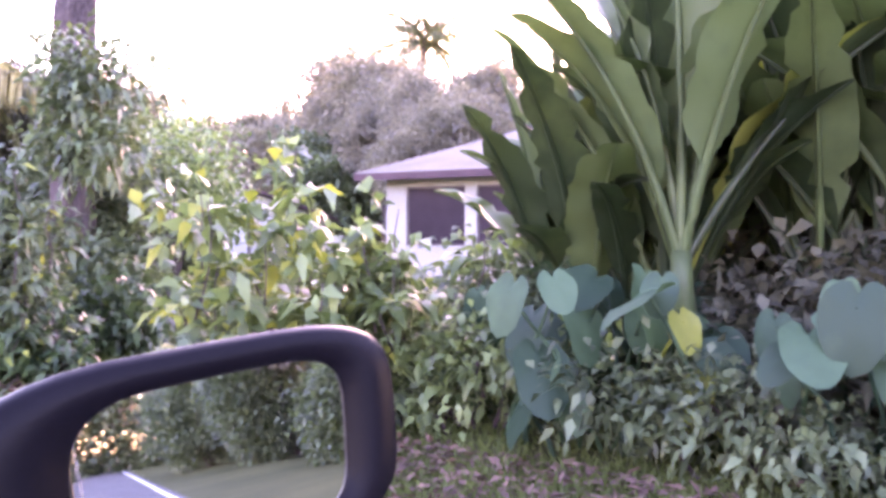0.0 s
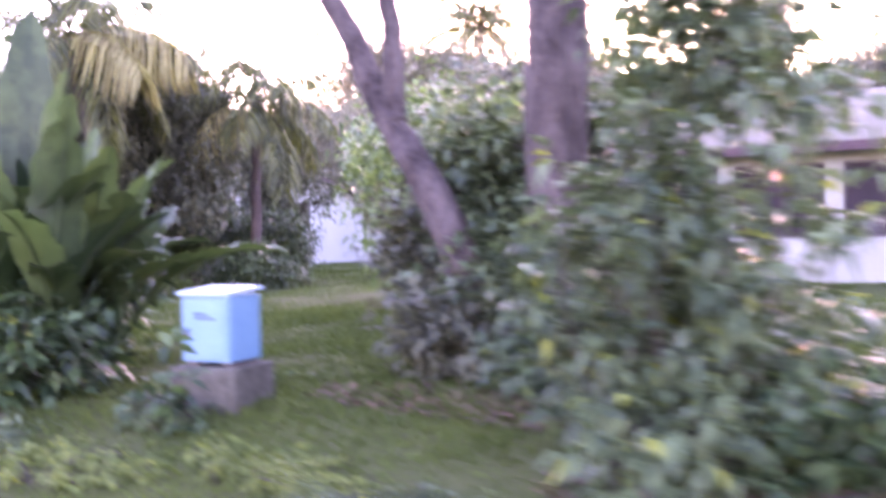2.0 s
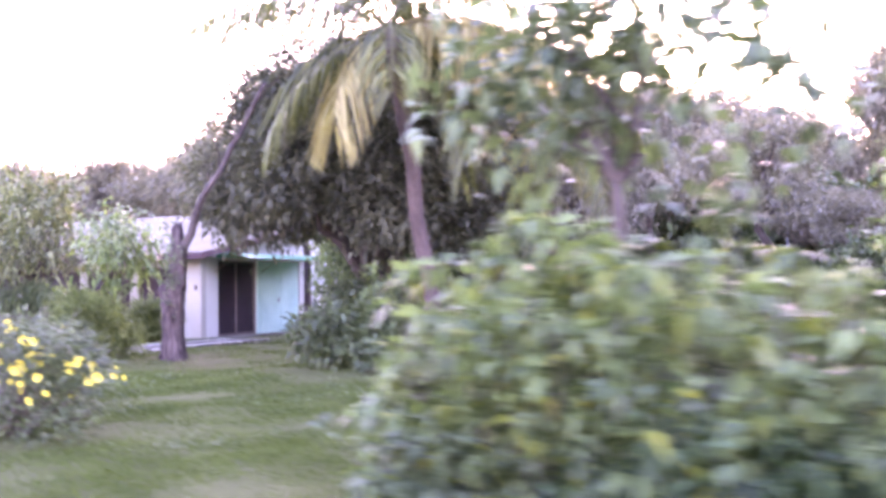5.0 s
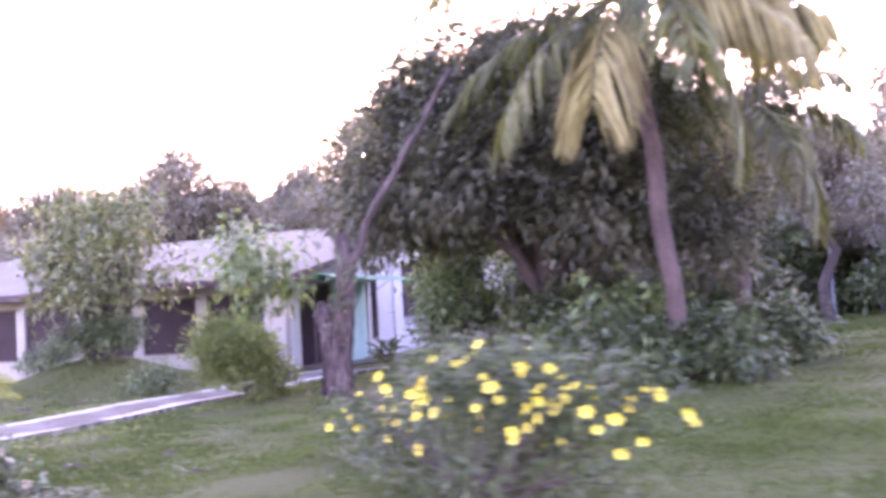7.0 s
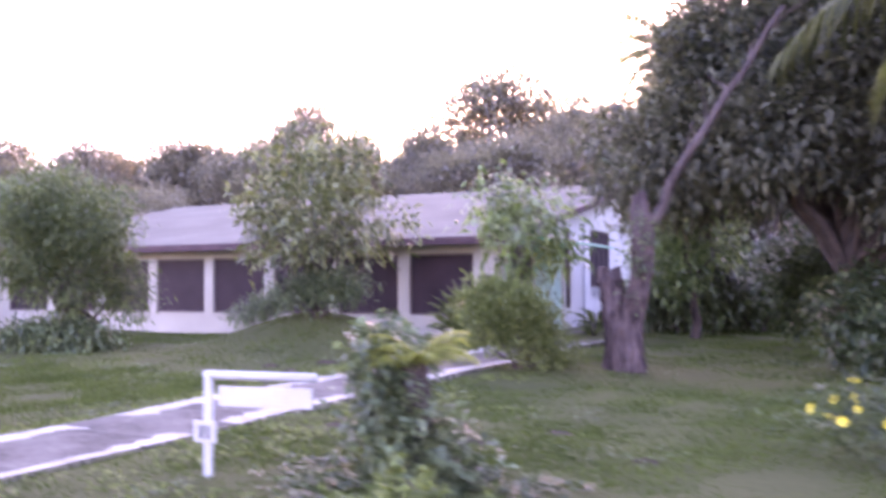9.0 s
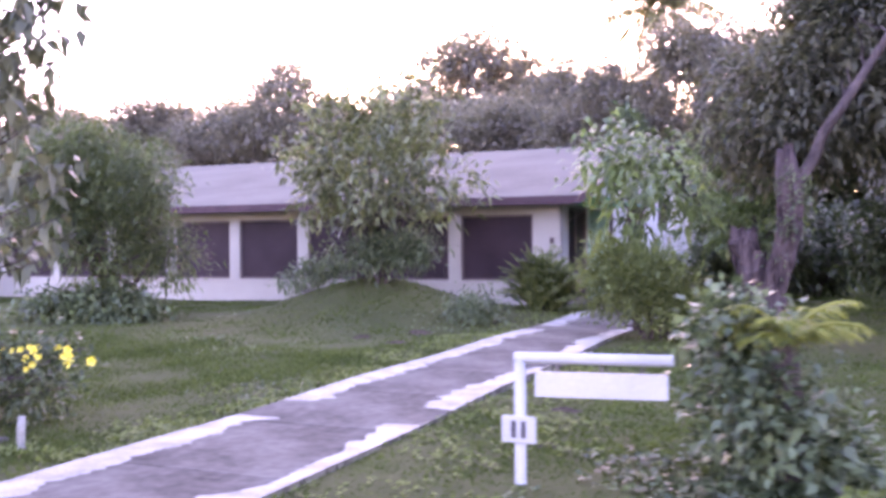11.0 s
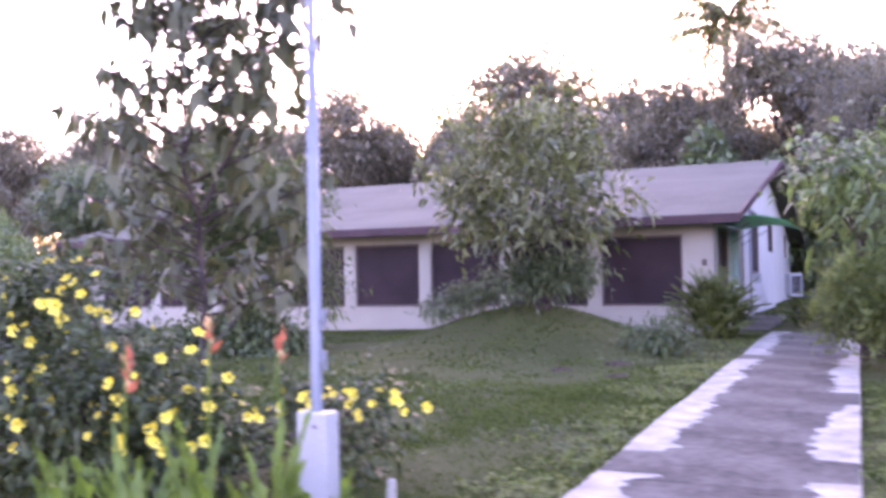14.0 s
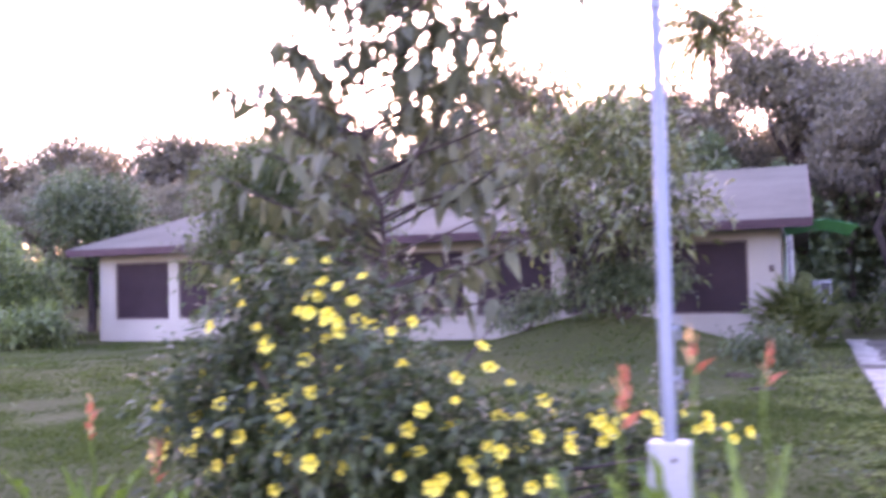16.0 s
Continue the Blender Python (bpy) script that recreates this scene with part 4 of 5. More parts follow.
# ---- trees along the skyline ----
far_kinds = []
for k in range(5):
    g = np.random.default_rng(40 + k)
    hgt = 10.0
    c = (0, 0, 6.6)
    rad = (3.6 + 0.5 * k % 2, 3.4, 3.1 + 0.3 * (k % 3))
    lb = lumps((0.2, 0, 7.0), (3.0, 2.8, 2.3), 16, 60 + k, 0.4)
    for j in range(4):
        a = j * 1.7 + k
        lb += lumps((2.3 * math.cos(a), 2.0 * math.sin(a), g.uniform(4.6, 6.6)), (2.0, 1.9, 1.5), 6, 160 + 9 * k + j, 0.45)
    # crowns take the leaf colour with distance haze painted in
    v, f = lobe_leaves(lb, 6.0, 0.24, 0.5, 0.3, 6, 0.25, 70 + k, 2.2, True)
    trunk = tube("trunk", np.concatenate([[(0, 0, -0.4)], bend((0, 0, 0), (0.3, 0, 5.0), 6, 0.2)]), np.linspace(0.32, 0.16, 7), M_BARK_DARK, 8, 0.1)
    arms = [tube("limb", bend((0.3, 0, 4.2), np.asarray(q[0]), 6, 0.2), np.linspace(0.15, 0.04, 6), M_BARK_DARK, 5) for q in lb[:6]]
    far_kinds.append((trunk, arms, mesh_from("crown", v, f, L_FAR_HAZED)))


def far_tree(x, y, height, wide, k, label="tall dark roundish tree on the skyline", turn=None):
    trunk, arms, head = far_kinds[k % 5]
    t = thing("tree", (x, y, gz(x, y)), label, "tree", "trees behind the houses", turn=float(RNG.uniform(0, 360)) if turn is None else turn)
    s = height / 10.0
    t.scale = (wide / 7.5, wide / 7.5, s)
    part("trunk", trunk, t)
    for a in arms:
        part("limb", a, t)
    part("crown", head, t)
    return t


for k, (x, y, h, w) in enumerate((  # the wood behind the garden
        (-31.5, 60, 12.0, 12.0), (-25.5, 64, 16.0, 9.0), (-20.8, 55, 13.0, 9.0), (-13.6, 52, 15.2, 10.5), (-8.5, 54, 10.5, 9.0), (-11.0, 60, 15.5, 9.0), (-2.5, 56, 12.5, 8.0),
        (-46.0, 60, 16.2, 12.0), (-54, 64, 15.5, 12), (-38.5, 66, 14.3, 9.5), (-62, 64, 15.5, 12.0), (-70, 60, 15.5, 12.0), (-79, 60, 16, 13), (-90, 58, 16.0, 14), (-102, 56, 17, 14),
        )):
    far_tree(x, y, h, w, k)
for k, (x, y, h, w) in enumerate((  # behind the other house, and nearer scattered trees
        (5.5, 62, 12.0, 8.5), (10, 58, 13.0, 8.5), (16.5, 62, 14.5, 9.0), (24, 58, 14, 9.5), (33, 55, 14, 10), (42, 50, 14, 10),
        (-0.9, 37.0, 8.6, 6.2), (-57, 44, 9, 8), (-64, 40, 9, 8.5), (-48, 42, 7.5, 7.5), (-41.5, 38, 7.0, 6.0), (-72, 34, 9.5, 9.0),
        (5.0, 48, 7.0, 7.5), (-4.5, 47.5, 12.5, 7.0), (1.5, 44, 5.5, 6.0), (-6.5, 43, 11.0, 6.0), (-10.5, 46, 11.0, 6.0))):
    far_tree(x, y, h, w, k)
far_tree(-39.5, 82, 24.0, 17.0, 1, "broad airy tree behind the bungalow", 40.0)
far_tree(-12.0, 47.5, 8.5, 5.5, 0, "small tree behind the bungalow", 70.0)
far_tree(-18.6, 61.0, 13.2, 8.5, 2, "leafy tree below the tall palm", 200.0)
far_tree(4.8, 46.8, 14.2, 7.0, 3, "slim tall tree behind the white bungalow", 120.0)
for k in range(24):
    far_tree(-104 + k * 5.8 + RNG.uniform(-1.2, 1.2), 70 + RNG.uniform(-3, 3), RNG.uniform(12.0, 15.5), RNG.uniform(8.5, 11), k + 2)
for k in range(9):
    far_tree(-70 + k * 16 + RNG.uniform(-2, 2), -16 - RNG.uniform(0, 6), RNG.uniform(8, 12), 9, k, "roadside tree across the road")
for k, (x, y, r, z) in enumerate(((33, 9.5, 1.6, 1.4), (38, 8.8, 2.0, 1.9), (43, 7.2, 1.8, 1.6), (46, 8.0, 2.2, 2.2), (53, 6.5, 2.5, 2.6), (60, 5.0, 2.6, 2.8))):
    shrub("roadside_shrub", (x, y, gz(x, y)), "bushy green shrub beside the road behind", (r, r * 0.8, z), 0.22, L_MID, 22, 330 + k, 9, group="roadside shrubs")
for k, (x, y) in enumerate(((30, 8), (34, 13), (38, 6.5), (44, 10), (52, 7), (28, 15), (48, 16), (62, 9), (66, 13), (74, 8.5), (84, 9.5), (95, 8), (92, -9), (80, -9.5), (106, -8), (108, 10), (118, 3), (120, -4))):
    far_tree(x, y, 6.5 + (k % 3), 6.5, k, "leafy tree beside the road")
for k, (x, y, h) in enumerate(((3.0, 40, 2.2), (8, 41, 2.0), (-2.5, 46, 2.4), (13, 44, 2.2))):
    shrub("hedge_shrub", (x, y, gz(x, y)), "dark hedge shrub at the lawn's far edge", (3.2, 1.4, h * 0.6), 0.3, L_MID, 9, 300 + k, 9, group="far hedge shrubs")
# low growth that closes the wood's foot
g = np.random.default_rng(15)
n = 34000
tx = g.uniform(-120, 60, n)
tz = g.uniform(0, 1, n) ** 1.4
ty = 66 + g.normal(0, 2.0, n) + 4 * np.sin(tx * 0.13)
tz = tz * (7.5 + 1.2 * np.sin(tx * 0.31) + 0.8 * np.sin(tx * 0.83 + 2))
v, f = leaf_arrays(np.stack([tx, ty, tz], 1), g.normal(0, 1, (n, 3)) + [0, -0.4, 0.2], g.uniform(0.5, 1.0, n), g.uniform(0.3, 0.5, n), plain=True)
tagged(new("thicket", mesh_from("thicket", v, f, L_FAR_HAZED)), "dense low thicket at the foot of the far wood", "thicket", kind="stuff")
n = 46000
tx = g.uniform(-20, 9, n)
ty = 49 + g.normal(0, 1.5, n) + 2 * np.sin(tx * 0.5)
tz = g.uniform(0, 1, n) ** 1.2 * (5.4 + 1.0 * np.sin(tx * 0.6) + 0.7 * np.sin(tx * 1.7 + 1)) * (0.9 + 0.1 * smooth(-tx, -4, 6)) * 1.2
v, f = leaf_arrays(np.stack([tx, ty, tz], 1), g.normal(0, 1, (n, 3)) + [0, -0.4, 0.2], g.uniform(0.35, 0.65, n), g.uniform(0.24, 0.4, n), plain=True)
tagged(new("thicket", mesh_from("thicket", v, f, L_MID)), "tangled bushes behind the garden trees", "thicket", kind="stuff")
for x0, x1, y0, y1, h, n, sd, text in ((40, 84, 9.5, 12.5, 5.5, 16000, 16, "leafy thicket along the road behind"), (84, 90, -26, 12, 13.0, 20000, 17, "tall thicket where the road bends away")):
    g = np.random.default_rng(sd)
    tx, ty = g.uniform(x0, x1, n), g.uniform(y0, y1, n)
    tz = g.uniform(0, 1, n) ** 1.2 * h * (0.75 + 0.25 * np.sin(tx * 0.5 + ty * 0.4))
    v, f = leaf_arrays(np.stack([tx, ty, tz], 1), g.normal(0, 1, (n, 3)) + [0, 0, 0.2], g.uniform(0.4, 0.8, n), g.uniform(0.25, 0.45, n), plain=True)
    tagged(new("thicket", mesh_from("thicket", v, f, L_MID)), text, "thicket", kind="stuff")
far_palm_top = np.array([0.6, 0.2, 17.9])
palm((-19.8, 64.5, 0), "tall coconut palm above the skyline trees", far_palm_top, 0.24, 30, 4.9, (), 11, 0.82, 0.072, 0.7)

lp = thing("light_pole", (-0.5, 43.5, gz(-0.5, 43.5)), "thin pale pole standing behind the far hedge", "pole")
part("shaft", tube("shaft", [(0, 0, -0.3), (0, 0, 2.5), (0.02, 0, 4.6)], [0.06, 0.055, 0.045], M_POLE, 10), lp)
part("cap", tube("cap", [(0.02, 0, 4.6), (0.02, 0, 4.66)], [0.055, 0.04], M_POLE, 10), lp)

# ---- garden of the house by the walk ----
# mango tree with a dense dark crown
tree("mango_tree", (-6.4, 17.3, gz(-6.4, 17.3)), "large mango tree with a dense dark drooping crown", 7.0, (4.15, 2.4, 3.4), 4.0, 0.18, L_DARK, M_BARK_DARK, 0.2, 40, 36, 21, 0.36, 0.31, 0.3, lean=(-0.15, 0), shell=0.3, spray=6)
palm((-3.7, 15.2, gz(-3.7, 15.2)), "coconut palm with yellowing fronds beside a mango tree", np.array([-0.35, -1.1, 5.9]), 0.14, 14, 3.5,
     ((-1.9, -0.45, 2.4), (-0.05, 0.1, 2.9), (0.3, 0.3, 3.2), (0.6, 0.35, 2.9)), 5, 0.75)
palm((-3.0, 19.0, gz(-3.0, 19)), "coconut palm with drooping yellowed fronds", np.array([0.15, 0.0, 5.0]), 0.14, 14, 2.9, ((-1.9, -0.1, 2.4),), 8, 0.75)
for k, (x, y, rx, ry, rz, m) in enumerate(((-4.9, 14.3, 1.2, 0.9, 0.62, L_BUSH), (-3.5, 15.3, 1.0, 0.9, 0.62, L_BUSH), (-6.0, 16.4, 0.75, 0.8, 0.85, L_BUSH), (-2.6, 18.3, 1.1, 0.9, 0.6, L_BUSH), (-10.2, 25.4, 1.4, 1.0, 0.95, L_BUSH), (-10.8, 25.0, 1.2, 1.0, 1.0, L_MID), (-6.6, 20.6, 1.8, 1.0, 1.3, L_BUSH), (-3.9, 20.4, 1.6, 1.0, 1.2, L_BUSH), (-9.0, 27.0, 1.5, 1.2, 1.4, L_BUSH))):
    shrub("shrub", (x, y, gz(x, y)), "dark leafy shrub under the garden trees", (rx, ry, rz), 0.16, m, 34, 500 + k, 9, group="shrubs under the trees")
airy_shrub("garden_shrub", (-4.75, 15.9, gz(-4.75, 15.9)), "tall light green garden shrub under the mango", (0.75, 0.5), 2.6, 24, 0.2, L_LIGHT, 126, 9, 9, 0.4, 0.3, low=0.5)
tree("garden_tree", (-10.1, 23.2, gz(-10.1, 23.2)), "light green garden tree beside the gable", 4.5, (1.7, 1.6, 1.9), 2.5, 0.2, L_LIGHT, M_BARK, 0.1, 12, 22, 31, 0.4)
tree("garden_tree", (-6.9, 24.5, gz(-6.9, 24.5)), "dark garden tree behind the mango", 5.5, (1.8, 1.8, 2.2), 3.2, 0.22, L_DARK, M_BARK, 0.12, 12, 20, 33, 0.4)

# lopped tree: a split stump with one bare limb
lop = thing("lopped_tree", (-9.58, 14.7, gz(-9.58, 14.7)), "lopped grey tree with a split stump and one bare limb", "tree", turn=-35.0)
lop.scale = (1.08, 1.08, 1.0)


def gnarled(name, points, radii, mat, seed, sides=22, rings=26, amp=1.0, knots=5):
    """A fluted, knotted trunk with a ragged broken top."""
    g = np.random.default_rng(seed)
    t = np.linspace(0, 1, rings)
    ref = np.linspace(0, 1, len(points))
    c = np.stack([np.interp(t, ref, np.asarray(points, float)[:, k]) for k in range(3)], 1)
    r = np.interp(t, ref, radii)
    a = np.linspace(0, 2 * np.pi, sides, endpoint=False)
    ph = g.uniform(0, 6.3, 4)
    rr = 0.16 * np.sin(3 * a[None] + ph[0] + t[:, None] * 1.5) + 0.11 * np.sin(7 * a[None] + ph[1] - t[:, None] * 2) + 0.09 * np.sin(5 * a[None] + t[:, None] * 11 + ph[2]) + g.normal(0, 0.055, (rings, sides))
    for _ in range(knots):
        ka, kt = g.uniform(0, 6.28), g.uniform(0.1, 0.95)
        d = np.angle(np.exp(1j * (a[None] - ka)))
        rr = rr + g.uniform(0.15, 0.4) * np.exp(-(d / 0.4) ** 2 - ((t[:, None] - kt) / 0.06) ** 2)
    rr = r[:, None] * (1 + amp * rr)
    v = c[:, None] + np.stack([rr * np.cos(a), rr * np.sin(a), np.zeros_like(rr)], -1)
    v[-1, :, 2] += g.uniform(-0.08, 0.06, sides)
    v = np.concatenate([v.reshape(-1, 3), [c[-1] - [0, 0, 0.05]]])
    f = [(i * sides + j, i * sides + (j + 1) % sides, (i + 1) * sides + (j + 1) % sides, (i + 1) * sides + j) for i in range(rings - 1) for j in range(sides)]
    f += [((rings - 1) * sides + j, (rings - 1) * sides + (j + 1) % sides, len(v) - 1) for j in range(sides)]
    return mesh_from(name, v, f, mat)


part("stump", gnarled("stump", [(-0.1, 0, -0.2), (-0.13, 0, 0.15), (-0.17, 0, 0.6), (-0.24, 0.0, 1.05), (-0.31, 0, 1.38), (-0.35, 0, 1.6)], [0.25, 0.2, 0.17, 0.165, 0.19, 0.145], M_STUMP, 1), lop)
part("stump", gnarled("stump", [(0.0, -0.02, -0.2), (-0.01, -0.03, 0.5), (-0.04, -0.03, 0.95), (-0.06, -0.03, 1.25)], [0.22, 0.18, 0.15, 0.11], M_STUMP, 2, 16, 18), lop)
part("bough", gnarled("bough", [(0.13, 0.02, -0.2), (0.13, 0.02, 0.2), (0.15, 0, 0.7), (0.29, 0, 1.15), (0.42, 0, 1.6), (0.45, 0, 2.1), (0.41, 0, 2.45), (0.38, 0, 2.75)], [0.23, 0.19, 0.165, 0.15, 0.145, 0.14, 0.12, 0.09], M_STUMP, 3, 18, 34), lop)
bare = bend((0.45, 0, 2.1), (1.95, 1.2, 5.4), 9, 0.06)
part("bough", tube("bough", bare, np.linspace(0.085, 0.035, 9), M_BARK, 8, 0.08), lop)
for k in range(6):
    a = bare[3 + k % 5]
    part("twig", tube("twig", bend(a, a + [RNG.normal(0.1, 0.4), RNG.normal(0, 0.3), RNG.uniform(0.3, 0.9)], 5, 0.05), np.linspace(0.02, 0.006, 5), M_BARK, 5), lop)
crown("leaves", lop, [((0.55, -0.08, 2.15), (0.22, 0.18, 0.3)), ((0.45, -0.1, 1.7), (0.18, 0.16, 0.25)), ((0.3, -0.1, 1.2), (0.12, 0.12, 0.2))], 130, 0.06, L_MID, 0.5, 0.4, 4, 0.2, 9)

shrub("conifer_shrub", (-11.12, 14.1, gz(-11.12, 14.1)), "rounded feathery green shrub beside the walk", (0.88, 0.8, 0.78), 0.12, L_FEATHER, 105, 41, 14, 0.26, 0.42, lift=0.8, droop=-0.1)
sl = tree("slender_tree", (-11.5, 15.2, gz(-11.5, 15.2)), "slender small tree with sparse long leaves", 3.3, (1.2, 0.95, 1.15), 2.2, 0.22, L_LIGHT, M_BARK, 0.045, 13, 8, 42, 0.36, 0.36, 0.5)

clump = thing("creeper_clump", (-9.05, 6.5, gz(-9.05, 6.5)), "creeper-covered stump with a tuft of palm leaves", "creeper")
part("stump", tube("stump", [(0.1, 0, -0.1), (0.1, 0, 0.4), (0.08, 0, 0.85)], [0.16, 0.13, 0.1], M_BARK_DARK, 10, 0.15), clump)
crown("creeper", clump, [((-0.17, 0, 0.45), (0.25, 0.27, 0.46)), ((0.12, -0.1, 0.28), (0.42, 0.36, 0.28)), ((-0.15, 0.1, 0.85), (0.3, 0.3, 0.3)), ((-0.2, 0.0, 0.92), (0.17, 0.18, 0.26)), ((0.05, -0.25, 0.55), (0.25, 0.15, 0.3)), ((0.4, 0.0, 0.2), (0.25, 0.3, 0.2))], 130, 0.09, L_MID, 0.6, 0.4, 4, 0.2, 17)
for k in range(15):
    tagged(frond(clump, (0.12, 0, 0.8), k * 0.75, 1.2 - 0.12 * (k % 5), 0.5 - 0.05 * (k % 4), 1.3, L_YOUNG, 700 + k, 0.17, 20, 0.3), kind="stuff")

mt = tree("mound_tree", (MOUND[0], MOUND[1], gz(*MOUND)), "small bushy tree with long grey-green leaves on a mound", 4.9, (2.5, 1.8, 1.9), 2.05, 0.24, L_SILVER, M_BARK, 0.07, 44, 8, 51, 0.34, 0.22, 0.22, shell=0.1)
for k in range(18):
    a = np.array([RNG.normal(-0.4, 0.75), RNG.normal(0, 0.3), 3.2])
    e = a + [RNG.normal(-0.1, 0.25), RNG.normal(0, 0.2), RNG.uniform(0.5, 1.1)]
    line = bend(a, e, 6, 0.03)
    part("twig", tube("twig", line, np.linspace(0.014, 0.004, 6), M_BARK, 5), mt)
    v, f = leaf_arrays(np.repeat(line, 5, 0), RNG.normal(0, 1, (30, 3)) + [0, 0, 0.5], RNG.uniform(0.18, 0.3, 30), 0.09)
    tagged(part("leaf_spray", mesh_from("leaf_spray", v, f, L_SILVER), mt), kind="stuff")
for k in range(5):
    part("stem", tube("stem", bend((RNG.normal(0, 0.15), 0, -0.1), (RNG.normal(0, 0.9), RNG.normal(0, 0.4), 2.0), 6, 0.06), np.linspace(0.05, 0.02, 6), M_BARK, 6), mt)
shrub("mound_shrub", (MOUND[0] - 1.5, MOUND[1] - 0.1, gz(MOUND[0] - 1.5, MOUND[1] - 0.1)), "low weedy growth on the mound's flank", (0.8, 0.5, 0.35), 0.12, L_MID, 60, 52, 6, 0.3)
shrub("mound_shrub", (MOUND[0] + 0.3, MOUND[1] - 0.5, gz(MOUND[0] + 0.3, MOUND[1] - 0.5)), "low weedy growth on the mound's crest", (1.1, 0.6, 0.5), 0.13, L_MID, 50, 53, 8, 0.3)
feather_bush("fern_bush", (-14.05, 18.7, gz(-14.05, 18.7)), "spreading feathery green bush by the side door", (0.5, 0.46), 1.05, 190, 0.7, 0.14, L_FEATHER, 54, 1.7)
feather_bush("garden_sapling", (-12.75, 23.6, gz(-12.75, 23.6)), "small feathery sapling beside the side door", (0.3, 0.3), 0.75, 26, 0.5, 0.12, L_FEATHER, 61, 1.2)
shrub("fern_bush", (-14.6, 16.0, gz(-14.6, 16.0)), "low weedy tuft beside the walk", (0.6, 0.5, 0.28), 0.14, L_MID, 60, 55, 6, 0.25)
bb = tree("bushy_tree", (-22.3, 15.3, gz(-22.3, 15.3)), "large bushy tree with fine grey-green foliage", 4.3, (2.15, 1.5, 1.95), 2.05, 0.15, L_BAMBOO, M_BARK, 0.1, 22, 42, 58, 0.26, 0.38)
shrub("shrub", (-22.2, 14.6, gz(-22.2, 14.6)), "dark fern undergrowth below the bushy tree", (1.5, 0.8, 0.3), 0.16, L_MID, 45, 57, 8)
for k, (x, y, r, z) in enumerate(((-34.2, 19.4, 1.9, 1.6), (-38.0, 21.0, 2.4, 2.1), (-31.5, 17.8, 1.1, 0.6), (-42.5, 24.0, 2.6, 2.2), (-47.5, 26.0, 3.0, 2.4), (-53, 24, 3.0, 2.4), (-36.5, 27.0, 2.4, 2.2))):
    shrub("shrub", (x, y, gz(x, y)), "pale green garden shrub beside the bungalow", (r, r * 0.8, z), 0.15, L_LIGHT, 40, 580 + k, 9, group="garden shrubs")
tree("garden_tree", (-37, 26, gz(-37, 26)), "grey-green tree beside the bungalow's far end", 5.5, (2.6, 2.2, 2.0), 3.6, 0.2, L_MID, M_BARK, 0.12, 12, 16, 59)

# teak sapling: big drooping leaves on thin boughs
tk = thing("teak_sapling", (-16.9, 7.5, gz(-16.9, 7.5)), "tall sapling with large drooping dark leaves", "tree")
stem = bend((0, 0, -0.1), (-0.35, 0.1, 4.6), 12, 0.05)
part("trunk", tube("trunk", stem, np.linspace(0.028, 0.01, 12), M_BARK, 8, 0.05), tk)
g = np.random.default_rng(77)
for k in range(104):
    f = g.uniform(0.2, 1.0) ** 0.9
    a = np.array([np.interp(f, np.linspace(0, 1, 12), stem[:, i]) for i in range(3)])
    az = g.uniform(0, 2 * math.pi)
    ln = (1.75 - 0.95 * f) * g.uniform(0.7, 1.2)
    e = a + [ln * math.cos(az), ln * math.sin(az) * 0.8, 0.35 * ln + g.normal(0, 0.1)]
    line = bend(a, e, 6, 0.04)
    part("bough", tube("bough", line, np.linspace(0.012, 0.004, 6), M_BARK, 5), tk)
    m = 17
    s = g.uniform(0.25, 1.0, m)
    q = np.stack([np.interp(s, np.linspace(0, 1, 6), line[:, i]) for i in range(3)], 1)
    w = g.normal(0, 0.7, (m, 3)) + [0, 0, -0.45]
    size = g.uniform(0.13, 0.25, m)
    v, fc = leaf_arrays(q, w, size, size * 0.5, 0.35, 0.35)
    tagged(part("leaf_spray", mesh_from("leaf_spray", v, fc, L_TEAK), tk), kind="stuff")
br = bend((0, 0, 2.0), (1.15, 0.1, 4.1), 8, 0.05)
part("bough", tube("bough", br, np.linspace(0.02, 0.008, 8), M_BARK, 6), tk)
m = 190
s = g.uniform(0.3, 1.0, m)
q = np.stack([np.interp(s, np.linspace(0, 1, 8), br[:, i]) for i in range(3)], 1) + g.normal(0, 0.2, (m, 3))
size = g.uniform(0.15, 0.28, m)
v, fc = leaf_arrays(q, g.normal(0, 0.7, (m, 3)) + [0, 0, -0.5], size, size * 0.5, 0.35, 0.35)
tagged(part("leaf_spray", mesh_from("leaf_spray", v, fc, L_TEAK), tk), kind="stuff")

flower_bush((-16.3, 5.6, gz(-16.3, 5.6)), "broad bush covered with yellow trumpet flowers by the flagpole",
            [((0, 0, 0.62), np.array([0.9, 0.6, 0.62])), ((-0.25, 0, 1.15), np.array([0.55, 0.45, 0.42])), ((0.75, 0, 0.4), np.array([0.6, 0.5, 0.35])), ((-0.7, 0, 0.5), np.array([0.5, 0.5, 0.5])), ((1.45, 0.9, 0.5), np.array([0.5, 0.35, 0.16]))], 185, 81, 0.075, 95, L_BUSH)
flower_bush((-4.3, 6.6, gz(-4.3, 6.6)), "sprawling yellow trumpet-flower bush on the lawn",
            [((0.45, -0.1, 0.55), np.array([0.95, 0.7, 0.5])), ((-0.4, 0.7, 0.5), np.array([0.7, 0.7, 0.5])), ((0.1, 0.1, 0.85), np.array([0.6, 0.5, 0.35])), ((-1.55, 2.0, 0.36), np.array([0.55, 0.65, 0.3])), ((1.1, -0.2, 0.6), np.array([0.45, 0.4, 0.4]))], 90, 91, 0.07, 36, L_BUSH)
